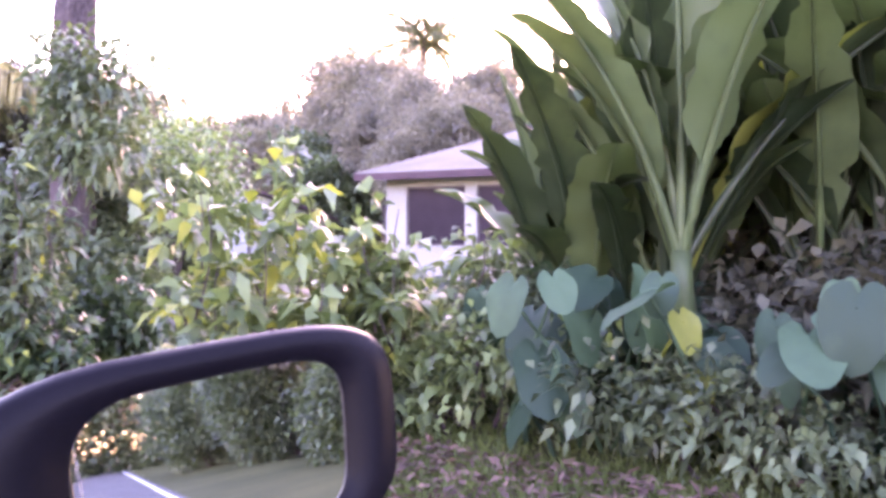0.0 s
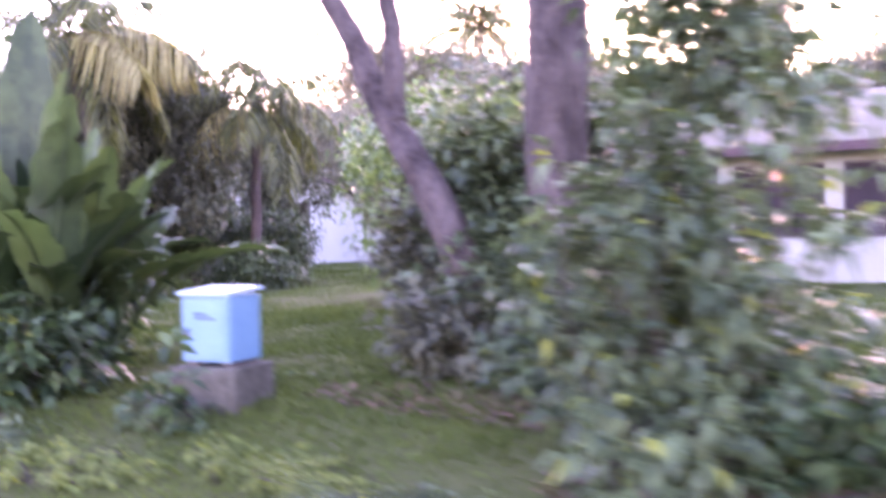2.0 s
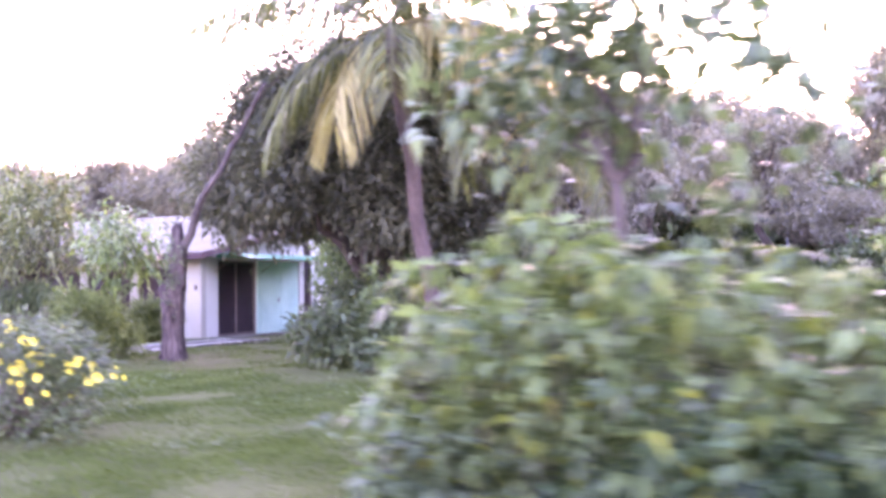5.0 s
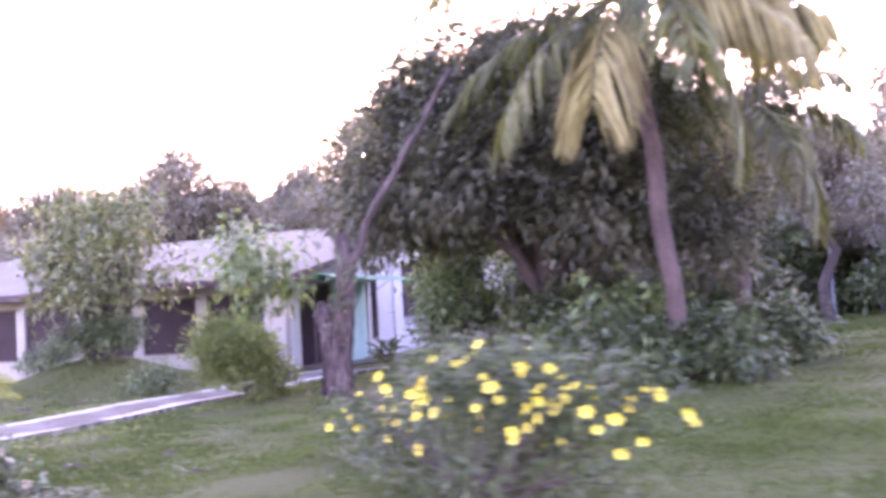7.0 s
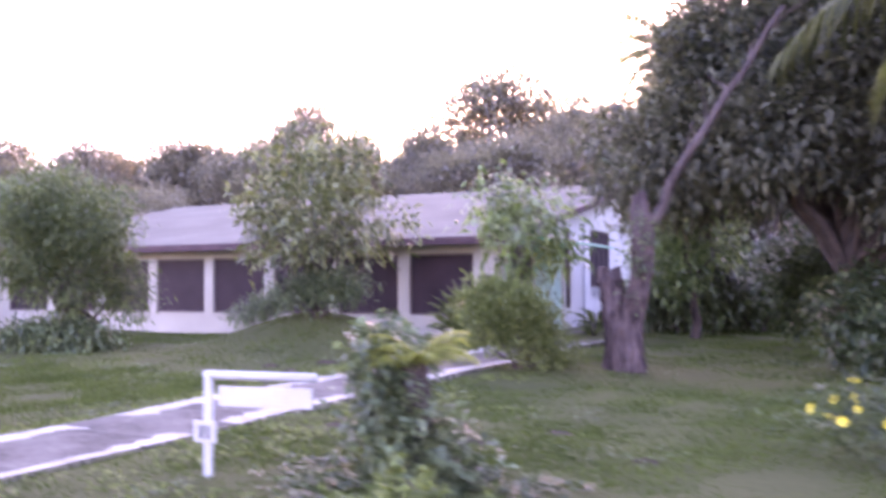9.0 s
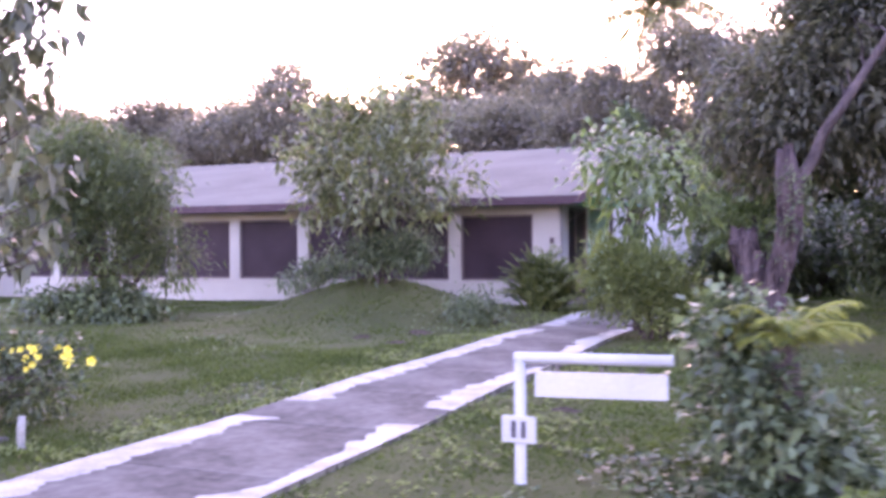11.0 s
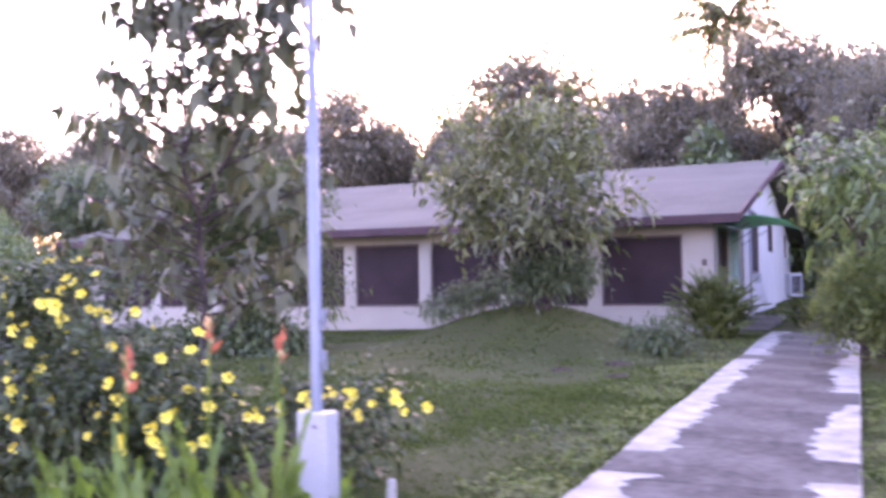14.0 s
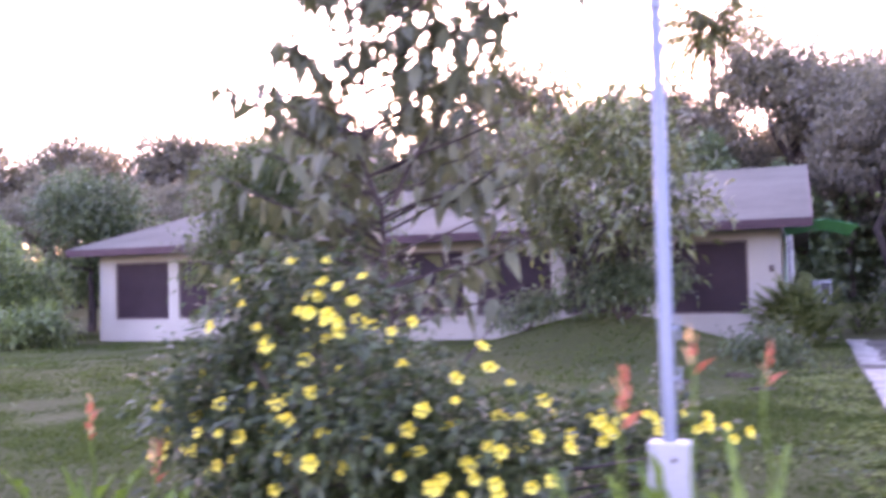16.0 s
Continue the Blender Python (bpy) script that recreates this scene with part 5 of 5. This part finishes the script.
for k, (x, y, h, b) in enumerate(((-15.15, 4.75, 0.8, 0), (-14.95, 4.6, 0.62, 0), (-14.48, 3.98, 1.1, 7), (-14.35, 4.6, 0.6, 0), (-14.28, 4.3, 1.2, 5), (-14.05, 4.51, 1.12, 4), (-13.95, 4.75, 0.7, 0), (-14.1, 4.55, 0.6, 0), (-13.8, 4.6, 0.55, 0), (-17.35, 4.7, 0.85, 8), (-16.9, 4.55, 0.65, 0), (-15.5, 4.55, 0.6, 0), (-17.1, 4.9, 0.6, 8))):
    heliconia((x, y, gz(x, y)), 900 + k, h, 6 if b else 8, b)

# flagpole on its box
fp = thing("flagpole", (-14.545, 5.62, gz(-14.545, 5.62)), "pale blue steel flagpole in a white base box", "flagpole")
part("base_box", box((-0.1, -0.075, 0.03), (0.11, 0.075, 0.6), M_WHITE_METAL, 0.012), fp)
part("footing", box((-0.18, -0.16, -0.1), (0.19, 0.16, 0.03), M_CONCRETE, 0.01), fp)
part("bolt", tube("bolt", [(0.03, -0.073, 0.52), (0.03, -0.085, 0.52)], [0.012, 0.012], M_FRAME, 6), fp)
part("lower_pole", tube("lower_pole", [(0, 0, 0.6), (0, 0, 2.8)], [0.036, 0.034], M_POLE, 14), fp)
part("collar", tube("collar", [(0, 0, 2.77), (0, 0, 2.83)], [0.04, 0.04], M_POLE, 14), fp)
part("upper_pole", tube("upper_pole", [(0, 0, 2.8), (0.0, 0, 7.8)], [0.029, 0.026], M_POLE, 12), fp)
for z in (0.9, 1.15):
    part("halyard_cleat", boxes([((0.03, -0.012, z), (0.06, 0.012, z + 0.02)), ((0.055, -0.012, z - 0.05), (0.068, 0.012, z + 0.07))], M_POLE, 0.002), fp)

st = thing("ground_stake", (-14.04, 5.6, gz(-14.04, 5.6)), "short weathered white stake in the lawn", "stake")
part("stake", tube("stake", [(0, 0, -0.08), (0.0, 0, 0.12), (0.01, 0, 0.23)], [0.03, 0.03, 0.026], M_WHITEWASH, 8, 0.1), st)

# name board on its bracket post
sgn = thing("name_board", (-10.385, 5.9, gz(-10.385, 5.9)), "white pipe post with a hanging blank name board and number plate", "sign")
part("post", tube("post", [(0, 0, -0.1), (0, 0, 0.745)], [0.034, 0.034], M_WHITE_METAL, 14), sgn)
part("arm", tube("arm", [(-0.034, 0, 0.745), (0.87, 0.13, 0.745)], [0.034, 0.034], M_WHITE_METAL, 14), sgn)
part("board", mesh_from("board", [(x, 0.15 * x + dy, z) for dy in (-0.012, 0.012) for x, z in ((0.09, 0.52), (0.84, 0.52), (0.84, 0.665), (0.09, 0.665))],
     [(0, 1, 2, 3), (7, 6, 5, 4), (0, 4, 5, 1), (1, 5, 6, 2), (2, 6, 7, 3), (3, 7, 4, 0)], M_WHITE_METAL), sgn, "white blank hanging board")
for x in (0.22, 0.47, 0.7):
    part("hanger", tube("hanger", [(x, 0.15 * x, 0.66), (x, 0.15 * x, 0.72)], [0.008, 0.008], M_FRAME, 6), sgn)
plate = part("number_plate", box((-0.10, -0.052, 0.25), (0.11, -0.04, 0.41), M_WHITE_METAL, 0.008), sgn)
part("mark", box((-0.04, -0.055, 0.28), (-0.01, -0.0522, 0.38), M_INK), plate)
part("mark", box((0.02, -0.055, 0.28), (0.05, -0.0522, 0.38), M_INK), plate)

# ---- roadside growth before the first house ----
vt = thing("roadside_tree", (10.4, 7.3, gz(10.4, 7.3)), "tall grey roadside tree wrapped in creepers", "tree")
part("trunk", gnarled("trunk", [(0, 0, -0.3), (0.01, 0, 1.5), (0.0, 0, 3.0), (0.1, 0, 4.5), (0.0, 0, 7.5), (0.2, 0, 10)], [0.30, 0.25, 0.24, 0.22, 0.19, 0.14], M_BARK, 4, 20, 70, 0.4, 9), vt)
limbs(vt, (0.0, 0, 7.0), [((1.2, 0.5, 9.5), (1, 1, 1)), ((-1.5, 0.2, 10), (1, 1, 1)), ((-0.4, 1.2, 10.5), (1, 1, 1))], 0.12, M_BARK)
crown("crown", vt, lumps((0, 0.6, 10.5), (3.0, 2.6, 1.8), 12, 101, 0.4), 8, 0.28, L_MID, 0.45, 0.4, 6, 0.3, 101)
part("bough", tube("bough", bend((0.05, 0, 3.6), (1.8, -1.05, 2.75), 8, 0.06), np.linspace(0.07, 0.02, 8), M_BARK, 8, 0.06), vt)
crown("hanging_foliage", vt, [((1.55, -1.0, 2.4), (0.65, 0.45, 0.5)), ((2.05, -1.2, 2.1), (0.45, 0.35, 0.35)), ((1.25, -0.9, 2.2), (0.5, 0.4, 0.4)), ((1.1, -0.75, 2.9), (0.55, 0.4, 0.5)), ((1.7, -1.1, 2.75), (0.5, 0.4, 0.4))], 38, 0.15, L_MID, 0.42, 0.3, 5, 0.35, 105)
lt = thing("leaning_tree", (9.75, 7.1, gz(9.75, 7.1)), "leaning forked grey tree among creepers", "tree")
part("trunk", gnarled("trunk", [(0.15, 0, -0.3), (0, 0, 0.5), (-0.2, 0, 1.1), (-0.55, 0, 1.75), (-0.88, 0.0, 2.25)], [0.22, 0.19, 0.17, 0.165, 0.14], M_BARK, 5, 18, 40, 0.45, 7), lt)
part("bough", tube("bough", bend((-0.8, 0, 2.15), (-2.7, 0.1, 5.2), 8, 0.06), np.linspace(0.14, 0.06, 8), M_BARK, 10, 0.06), lt)
part("bough", tube("bough", bend((-0.8, 0, 2.15), (-1.05, 0.1, 5.5), 8, 0.05), np.linspace(0.11, 0.07, 8), M_BARK, 10, 0.06), lt)
crown("crown", lt, lumps((-2.2, 0.3, 6.3), (2.2, 1.6, 1.2), 9, 103, 0.4), 9, 0.24, L_MID, 0.45, 0.4, 6, 0.3, 103)
for k, (x, y, rx, ry, rz, m, lf) in enumerate((
        (9.7, 7.8, 1.1, 0.6, 1.35, L_MID, 0.15), (10.3, 7.9, 0.85, 0.6, 1.4, L_MID, 0.15), (8.9, 8.0, 0.9, 0.7, 0.85, L_DARK, 0.15), (11.0, 7.2, 0.6, 0.6, 0.55, L_MID, 0.16),
        (10.25, 7.15, 0.5, 0.45, 0.8, L_MID, 0.15), (12.0, 6.7, 0.65, 0.5, 0.35, L_CREEPER, 0.15), (11.2, 6.4, 0.8, 0.5, 0.3, L_CREEPER, 0.15), (9.7, 6.8, 0.7, 0.45, 0.35, L_DARK, 0.14))):
    shrub("creeper_shrub", (x, y, gz(x, y)), "creeper-hung shrub round the roadside trunks", (rx, ry, rz), lf, m, 34, 600 + k, 10, 0.5, group="creeper shrubs by the road")
for k, (x, y, hx, hy, h, st, m) in enumerate(((12.05, 5.15, 0.8, 0.4, 2.35, 38, L_MID), (11.75, 5.45, 0.5, 0.4, 2.3, 22, L_MID), (10.75, 6.6, 0.45, 0.3, 1.2, 16, L_MID), (12.75, 4.95, 0.55, 0.3, 0.95, 20, L_CREEPER), (12.0, 4.75, 0.5, 0.25, 0.8, 16, L_MID))):
    airy_shrub("verge_weed", (x, y, gz(x, y)), "tall loose weeds with pale green leaves on the verge", (hx, hy), h, st, 0.15, m, 660 + k, 9, 8, group="tall weeds on the verge", young=0.04)
cv = bend((10.42, 7.02, 0.2), (10.42, 7.05, 1.5), 10, 0.12)
cr = thing("trunk_creeper", (0, 0, 0), "leafy creeper climbing the grey roadside trunk", "creeper")
part("vine", tube("vine", cv, np.linspace(0.02, 0.008, 10), M_BARK, 5), cr)
g = np.random.default_rng(671)
n = 1100
s = g.uniform(0, 1, n) ** 1.2
q = np.stack([np.interp(s, np.linspace(0, 1, 10), cv[:, i]) for i in range(3)], 1) + g.normal(0, 1, (n, 3)) * (np.array([0.34, 0.22, 0.15]) * (1.1 - 0.75 * s[:, None]))
size = g.uniform(0.1, 0.2, n)
v, f = leaf_arrays(q, g.normal(0, 0.8, (n, 3)) + [0, -0.3, -0.3], size, size * 0.6, 0.3, 0.3)
tagged(part("foliage", mesh_from("foliage", v, f, L_MID), cr), kind="stuff")
tree("verge_tree", (7.6, 11.4, gz(7.6, 11.4)), "bushy light tree on the verge", 3.6, (1.8, 1.3, 1.55), 1.75, 0.17, L_LIGHT, M_BARK, 0.08, 18, 10, 111, 0.45, 0.38)
tree("verge_tree", (5.4, 13.8, gz(5.4, 13.8)), "bushy light tree on the verge", 4.0, (1.8, 1.4, 1.5), 2.2, 0.18, L_LIGHT, M_BARK, 0.08, 14, 11, 112, 0.45, 0.38)
airy_shrub("verge_shrub", (15.55, 4.85, gz(15.55, 4.85)), "loose light green shrub on the road verge", (0.95, 0.5), 2.2, 26, 0.18, L_LIGHT, 121, 9, 8, 0.5, 0.32, young=0.16)
airy_shrub("lawn_shrub", (-8.45, 5.35, gz(-8.45, 5.35)), "low bright green weedy shrub on the lawn", (0.4, 0.25), 0.42, 18, 0.075, L_YOUNG_LAWN, 124, 9, 9, 0.5, 0.14)
airy_shrub("verge_shrub", (16.45, 5.3, gz(16.45, 5.3)), "loose leafy stems beside the banana clump", (0.5, 0.4), 1.75, 15, 0.17, L_LIGHT, 123, 9, 8, 0.48, 0.26)
airy_shrub("verge_shrub", (15.9, 4.5, gz(15.9, 4.5)), "low leafy growth below the light shrub", (0.9, 0.35), 0.95, 22, 0.15, L_MID, 122, 8, 9, 0.45)

banana((18.5, 6.7, gz(18.5, 6.7)), "tall banana clump with dark upright leaves at the roadside", 14, 8, 2.5, 0.5, 131, None, 1.3, 1.45, 0.5)
banana((20.9, 6.4, gz(20.9, 6.4)), "tall banana clump with dark upright leaves at the roadside", 9, 8, 2.5, 0.5, 132, None, 1.0, 1.45, 0.5)
banana((17.55, 6.5, gz(17.55, 6.5)), "young banana clump with narrow upright leaves at the roadside", 6, 7, 1.9, 0.36, 137, None, 0.5, 0.95, 0.6)
taro((18.0, 5.6, gz(18, 5.6)), "elephant ear plant with broad blue-green leaves", 48, 0.4, 133, 1.3)
taro((20.0, 5.4, gz(20, 5.4)), "elephant ear plant with broad blue-green leaves", 36, 0.4, 134, 1.2)
bn = banana((5.75, 5.7, gz(5.75, 5.7)), "roadside banana clump with upright torn leaves", 13, 6, 1.9, 0.48, 135, L_BANANA, 0.85, 0.8, 0.62)
for bx, az, ln, wd, sd in ((-0.1, 2.2, 3.15, 0.68, 1), (0.15, 0.6, 2.5, 0.6, 2), (-0.45, 2.8, 2.3, 0.58, 3), (-0.8, 3.3, 1.9, 0.5, 4)):
    v, fc = blade_arrays((bx, 0.1, 0.35), az, 1.52, ln, wd, 0.14, seed=sd)
    part("leaf", mesh_from("leaf", v, fc, L_BANANA), bn)
taro((5.7, 4.95, gz(5.7, 4.95)), "elephant ear plant with broad blue-green leaves", 16, 0.3, 136, 1.3)
for k, (x, y, rx, ry, rz, m, lf) in enumerate((
        (4.6, 5.0, 0.8, 0.4, 0.4, L_CREEPER, 0.25), (6.6, 5.1, 0.6, 0.35, 0.35, L_CREEPER, 0.16), (5.6, 6.5, 1.0, 0.5, 0.8, L_CREEPER, 0.16), (5.6, 5.0, 0.8, 0.2, 0.16, L_CREEPER, 0.2), (4.95, 5.3, 0.4, 0.3, 0.4, L_CREEPER, 0.2), (6.35, 5.4, 0.4, 0.3, 0.3, L_CREEPER, 0.18),
        (17.0, 5.2, 0.8, 0.4, 0.4, L_LIGHT, 0.10), (18.8, 5.0, 1.0, 0.4, 0.32, L_MID, 0.10), (16.9, 6.0, 0.8, 0.5, 0.6, L_MID, 0.12), (21.0, 5.0, 1.0, 0.4, 0.32, L_MID, 0.1), (18.7, 7.7, 1.7, 0.6, 1.0, L_DARK, 0.16), (20.9, 7.4, 1.5, 0.6, 1.0, L_DARK, 0.16), (19.4, 6.0, 1.2, 0.5, 0.6, L_DARK, 0.15))):
    shrub("verge_shrub", (x, y, gz(x, y)), "leafy undergrowth along the road verge", (rx, ry, rz), lf, m, 42, 640 + k, 8, 0.5, group="undergrowth on the verge")
for k, (x, y, hx, hy, h, st, m, lf) in enumerate(((3.75, 5.25, 0.7, 0.4, 1.75, 26, L_LIGHT, 0.16), (2.6, 5.4, 0.75, 0.45, 1.9, 28, L_LIGHT, 0.17), (1.5, 5.35, 0.65, 0.45, 2.0, 26, L_LIGHT, 0.16), (3.2, 4.75, 0.9, 0.25, 0.8, 26, L_CREEPER, 0.15), (1.7, 4.85, 0.7, 0.25, 0.75, 20, L_MID, 0.15), (6.75, 4.75, 0.4, 0.25, 1.0, 14, L_CREEPER, 0.17), (2.2, 6.4, 0.9, 0.4, 2.2, 22, L_MID, 0.19))):
    airy_shrub("verge_shrub", (x, y, gz(x, y)), "loose leafy shrub with pale leaves along the road verge", (hx, hy), h, st, lf, m, 680 + k, 9, 9, 0.46, group="loose shrubs on the verge", young=0.07)
tree("verge_tree", (1.75, 7.4, gz(1.75, 7.4)), "thin roadside tree with broad hanging leaves", 3.8, (1.75, 1.0, 1.05), 2.85, 0.24, L_MID, M_BARK, 0.06, 14, 3.6, 141, 0.5, 0.4)

airy_shrub("verge_weed", (8.45, 4.85, gz(8.45, 4.85)), "low weeds round the meter cabinet plinth", (0.45, 0.16), 0.32, 16, 0.07, L_MID, 691, 8, 8, 0.4, 0.12)
for k, (x, y, hx, h, m) in enumerate(((7.3, 4.1, 0.6, 0.34, L_MID), (8.6, 3.9, 0.7, 0.26, L_YOUNG_LAWN), (9.8, 4.2, 0.7, 0.3, L_YOUNG_LAWN), (10.9, 3.9, 0.6, 0.28, L_MID), (7.9, 6.2, 0.5, 0.3, L_LIGHT), (6.4, 3.7, 0.6, 0.3, L_MID), (13.6, 4.4, 0.5, 0.3, L_MID))):
    airy_shrub("verge_weed", (x, y, gz(x, y)), "low patch of leafy weeds on the verge", (hx, 0.35), h * 0.75, 30, 0.06, m, 700 + k, 6, 8, 0.42, 0.1, group="low weeds on the verge", young=0.08)
airy_shrub("verge_weed", (8.5, 4.72, gz(8.5, 4.72)), "thin dark weed standing before the blue cabinet", (0.26, 0.07), 0.75, 6, 0.15, L_CREEPER, 692, 4, 4, 0.45, 0.14)
# blue meter cabinet on its plinth
cab = thing("meter_cabinet", (8.35, 5.1, gz(8.4, 5.2)), "light blue steel meter cabinet on a concrete plinth", "cabinet", turn=6)
part("plinth", box((-0.07, -0.06, -0.15), (0.49, 0.45, 0.32), M_CONCRETE, 0.015), cab)
part("body", box((0, 0, 0.35), (0.42, 0.38, 0.83), M_BLUE, 0.008), cab)
for x in (0.03, 0.33):
    part("foot", box((x, 0.03, 0.32), (x + 0.07, 0.35, 0.35), M_FRAME), cab)
part("lid", mesh_from("lid", [(x, y, z + (0.03 if y > 0.2 else 0)) for z in (0.831, 0.856) for x, y in ((-0.02, -0.03), (0.44, -0.03), (0.44, 0.40), (-0.02, 0.40))],
     [(3, 2, 1, 0), (4, 5, 6, 7), (0, 1, 5, 4), (1, 2, 6, 5), (2, 3, 7, 6), (3, 0, 4, 7)], M_BLUE_TOP), cab, "pale sloping lid")
dr = part("door", box((0.03, -0.014, 0.38), (0.39, -0.001, 0.80), M_BLUE, 0.004), cab)
part("handle", box((0.05, -0.03, 0.52), (0.075, -0.014, 0.58), M_FRAME, 0.003), dr)
for k in range(2):
    part("mark", box((0.12, -0.017, 0.66 + k * 0.03), (0.30 - 0.06 * k, -0.0145, 0.675 + k * 0.03), M_INK), dr)

# fallen leaves on the verge
def litter(x, y, rx, ry, n, seed):
    g = np.random.default_rng(seed)
    a, r = g.uniform(0, 2 * np.pi, n), np.sqrt(g.uniform(0, 1, n))
    px, py = x + rx * r * np.cos(a), y + ry * r * np.sin(a)
    q = np.stack([px, py, ground_height(px, py) + g.uniform(0.01, 0.03, n)], 1)
    w = g.normal(0, 1, (n, 3)) * [1, 1, 0.2]
    v, f = leaf_arrays(q, w, g.uniform(0.05, 0.13, n), g.uniform(0.025, 0.05, n), 0.6, 0.0)
    return tagged(new("leaf_litter", mesh_from("leaf_litter", v, f, M_LITTER)), "brown fallen leaves on the verge", "leaf litter", kind="stuff")


litter(10.6, 5.9, 1.7, 0.5, 1300, 1)
litter(16.5, 4.2, 3.2, 0.6, 3000, 2)
litter(12.6, 4.6, 1.2, 0.5, 700, 3)

# ---- grass ----


def grass_sheet(name, x0, x1, y0, y1, n, seed, lo=0.03, hi=0.08, label=""):
    g = np.random.default_rng(seed)
    x, y = g.uniform(x0, x1, n), g.uniform(y0, y1, n)
    x, y = x + g.normal(0, 1.4, n), y + g.normal(0, 0.7, n)
    y = np.where(y < 2.36, 4.72 - y, y)
    patch = np.sin(x * 1.1 + 2 * np.sin(y * 0.5)) * np.sin(y * 0.9 + 1.5 * np.sin(x * 0.6)) + 0.5 * np.sin(x * 3.1) * np.sin(y * 2.7)
    keep = (patch + g.normal(0, 0.6, n) > -1.15) & ~((x > WALK_X0 - 0.02) & (x < WALK_X1 + 0.02))
    x, y, patch = x[keep], y[keep], patch[keep]
    m = len(x)
    z = ground_height(x, y) - 0.01
    h = g.uniform(lo, hi, m) * (1 + 0.35 * np.clip(patch, -1, 1))
    a = g.uniform(0, 2 * np.pi, m)
    w = g.uniform(0.006, 0.014, m) * (1 + y / 14)
    dx, dy = np.cos(a) * w, np.sin(a) * w
    lx, ly = g.normal(0, 0.5, m) * h, g.normal(0, 0.5, m) * h
    v = np.stack([np.stack([x - dx, y - dy, z], 1), np.stack([x + dx, y + dy, z], 1), np.stack([x + lx, y + ly, z + h], 1)], 1).reshape(-1, 3)
    ob = new(name, mesh_from(name, v, np.arange(3 * m).reshape(-1, 3), M_GRASS))
    return tagged(ob, label, "grass", kind="stuff")


grass_sheet("grass", -30, 3, 4.2, 12, 340000, 5, 0.016, 0.045, "short mown lawn grass")
grass_sheet("grass", -34, 20, 12, 25, 240000, 6, 0.018, 0.042, "short mown lawn grass behind")
grass_sheet("grass", -15, 22, 25, 44, 110000, 9, 0.03, 0.07, "lawn grass reaching the far trees")
grass_sheet("grass", 3, 27, 4.0, 12, 170000, 7, 0.035, 0.085, "rough grass on the verge")
grass_sheet("grass", -30, 30, 2.4, 4.3, 120000, 8, 0.025, 0.07, "thin verge grass beside the asphalt")


def weeds(name, centres, spread, per, leaf, mat, seed, label):
    """Low rosettes of broad weed leaves in patches on the lawn."""
    g = np.random.default_rng(seed)
    c = np.repeat(np.asarray(centres, float), per, 0)
    p = c + g.normal(0, spread, c.shape)
    p = p[~((p[:, 0] > WALK_X0 - 0.03) & (p[:, 0] < WALK_X1 + 0.03))]
    p = np.repeat(p, 5, 0) + g.normal(0, 0.012, (5 * len(p), 2))
    z = ground_height(p[:, 0], p[:, 1]) + g.uniform(0.01, 0.05, len(p))
    w = g.normal(0, 1, (len(p), 3)) * [1, 1, 0.2] + [0, 0, 0.35]
    size = leaf * g.uniform(0.6, 1.3, len(p))
    v, f = leaf_arrays(np.stack([p[:, 0], p[:, 1], z], 1), w, size, size * 0.6, 0.2, 0.15)
    return tagged(new(name, mesh_from(name, v, f, mat)), label, "weeds", kind="stuff")


g = np.random.default_rng(88)
weeds("lawn_weeds", [(WALK_X0 - abs(g.normal(0, 0.5)), g.uniform(4.5, 18)) for _ in range(60)], 0.16, 24, 0.042, L_YOUNG_LAWN, 89, "low light green weeds along the walk")
weeds("lawn_weeds", [(WALK_X1 + abs(g.normal(0.3, 0.8)), g.uniform(4.5, 13)) for _ in range(45)], 0.15, 16, 0.04, L_YOUNG_LAWN, 90, "low light green weeds on the lawn by the sign")
weeds("lawn_weeds", [(g.uniform(-28, 2), g.uniform(5.0, 17)) for _ in range(70)], 0.3, 20, 0.038, L_MID, 91, "scattered darker weeds in the lawn")
weeds("lawn_weeds", [(-8.9 + g.normal(0, 0.55), 6.3 + g.normal(0, 0.35)) for _ in range(26)], 0.14, 30, 0.055, L_BUSH, 92, "weeds round the creeper-covered stump")


def clod(x, y, r, seed):
    """A crumbly low heap of bare soil."""
    g = np.random.default_rng(seed)
    t = thing("soil_heap", (x, y, gz(x, y) - 0.01), "small dark heap of bare soil in the lawn", "soil heap", "soil heaps in the lawn")
    n, m = 14, 5
    v = [(0, 0, r * 0.35)]
    for i in range(1, m + 1):
        for k in range(n):
            a = 2 * math.pi * k / n
            q = r * i / m * g.uniform(0.75, 1.2)
            v.append((q * math.cos(a) * 1.3, q * math.sin(a), max(-0.01, r * 0.35 * (1 - (i / m) ** 1.5) + g.normal(0, r * 0.05))))
    f = [(0, 1 + k, 1 + (k + 1) % n) for k in range(n)]
    f += [(1 + (i - 1) * n + k, 1 + i * n + k, 1 + i * n + (k + 1) % n, 1 + (i - 1) * n + (k + 1) % n) for i in range(1, m) for k in range(n)]
    part("soil", mesh_from("soil", v, f, M_SOIL), t)


for k, (x, y, r) in enumerate(((-10.75, 8.2, 0.12), (-9.2, 8.0, 0.16), (-10.5, 6.9, 0.09), (-8.7, 8.9, 0.14), (-14.8, 14.2, 0.2), (-15.4, 13.4, 0.16), (-14.4, 12.6, 0.14), (-7.6, 7.9, 0.12), (-11.0, 9.6, 0.1))):
    clod(x, y, r, 950 + k)
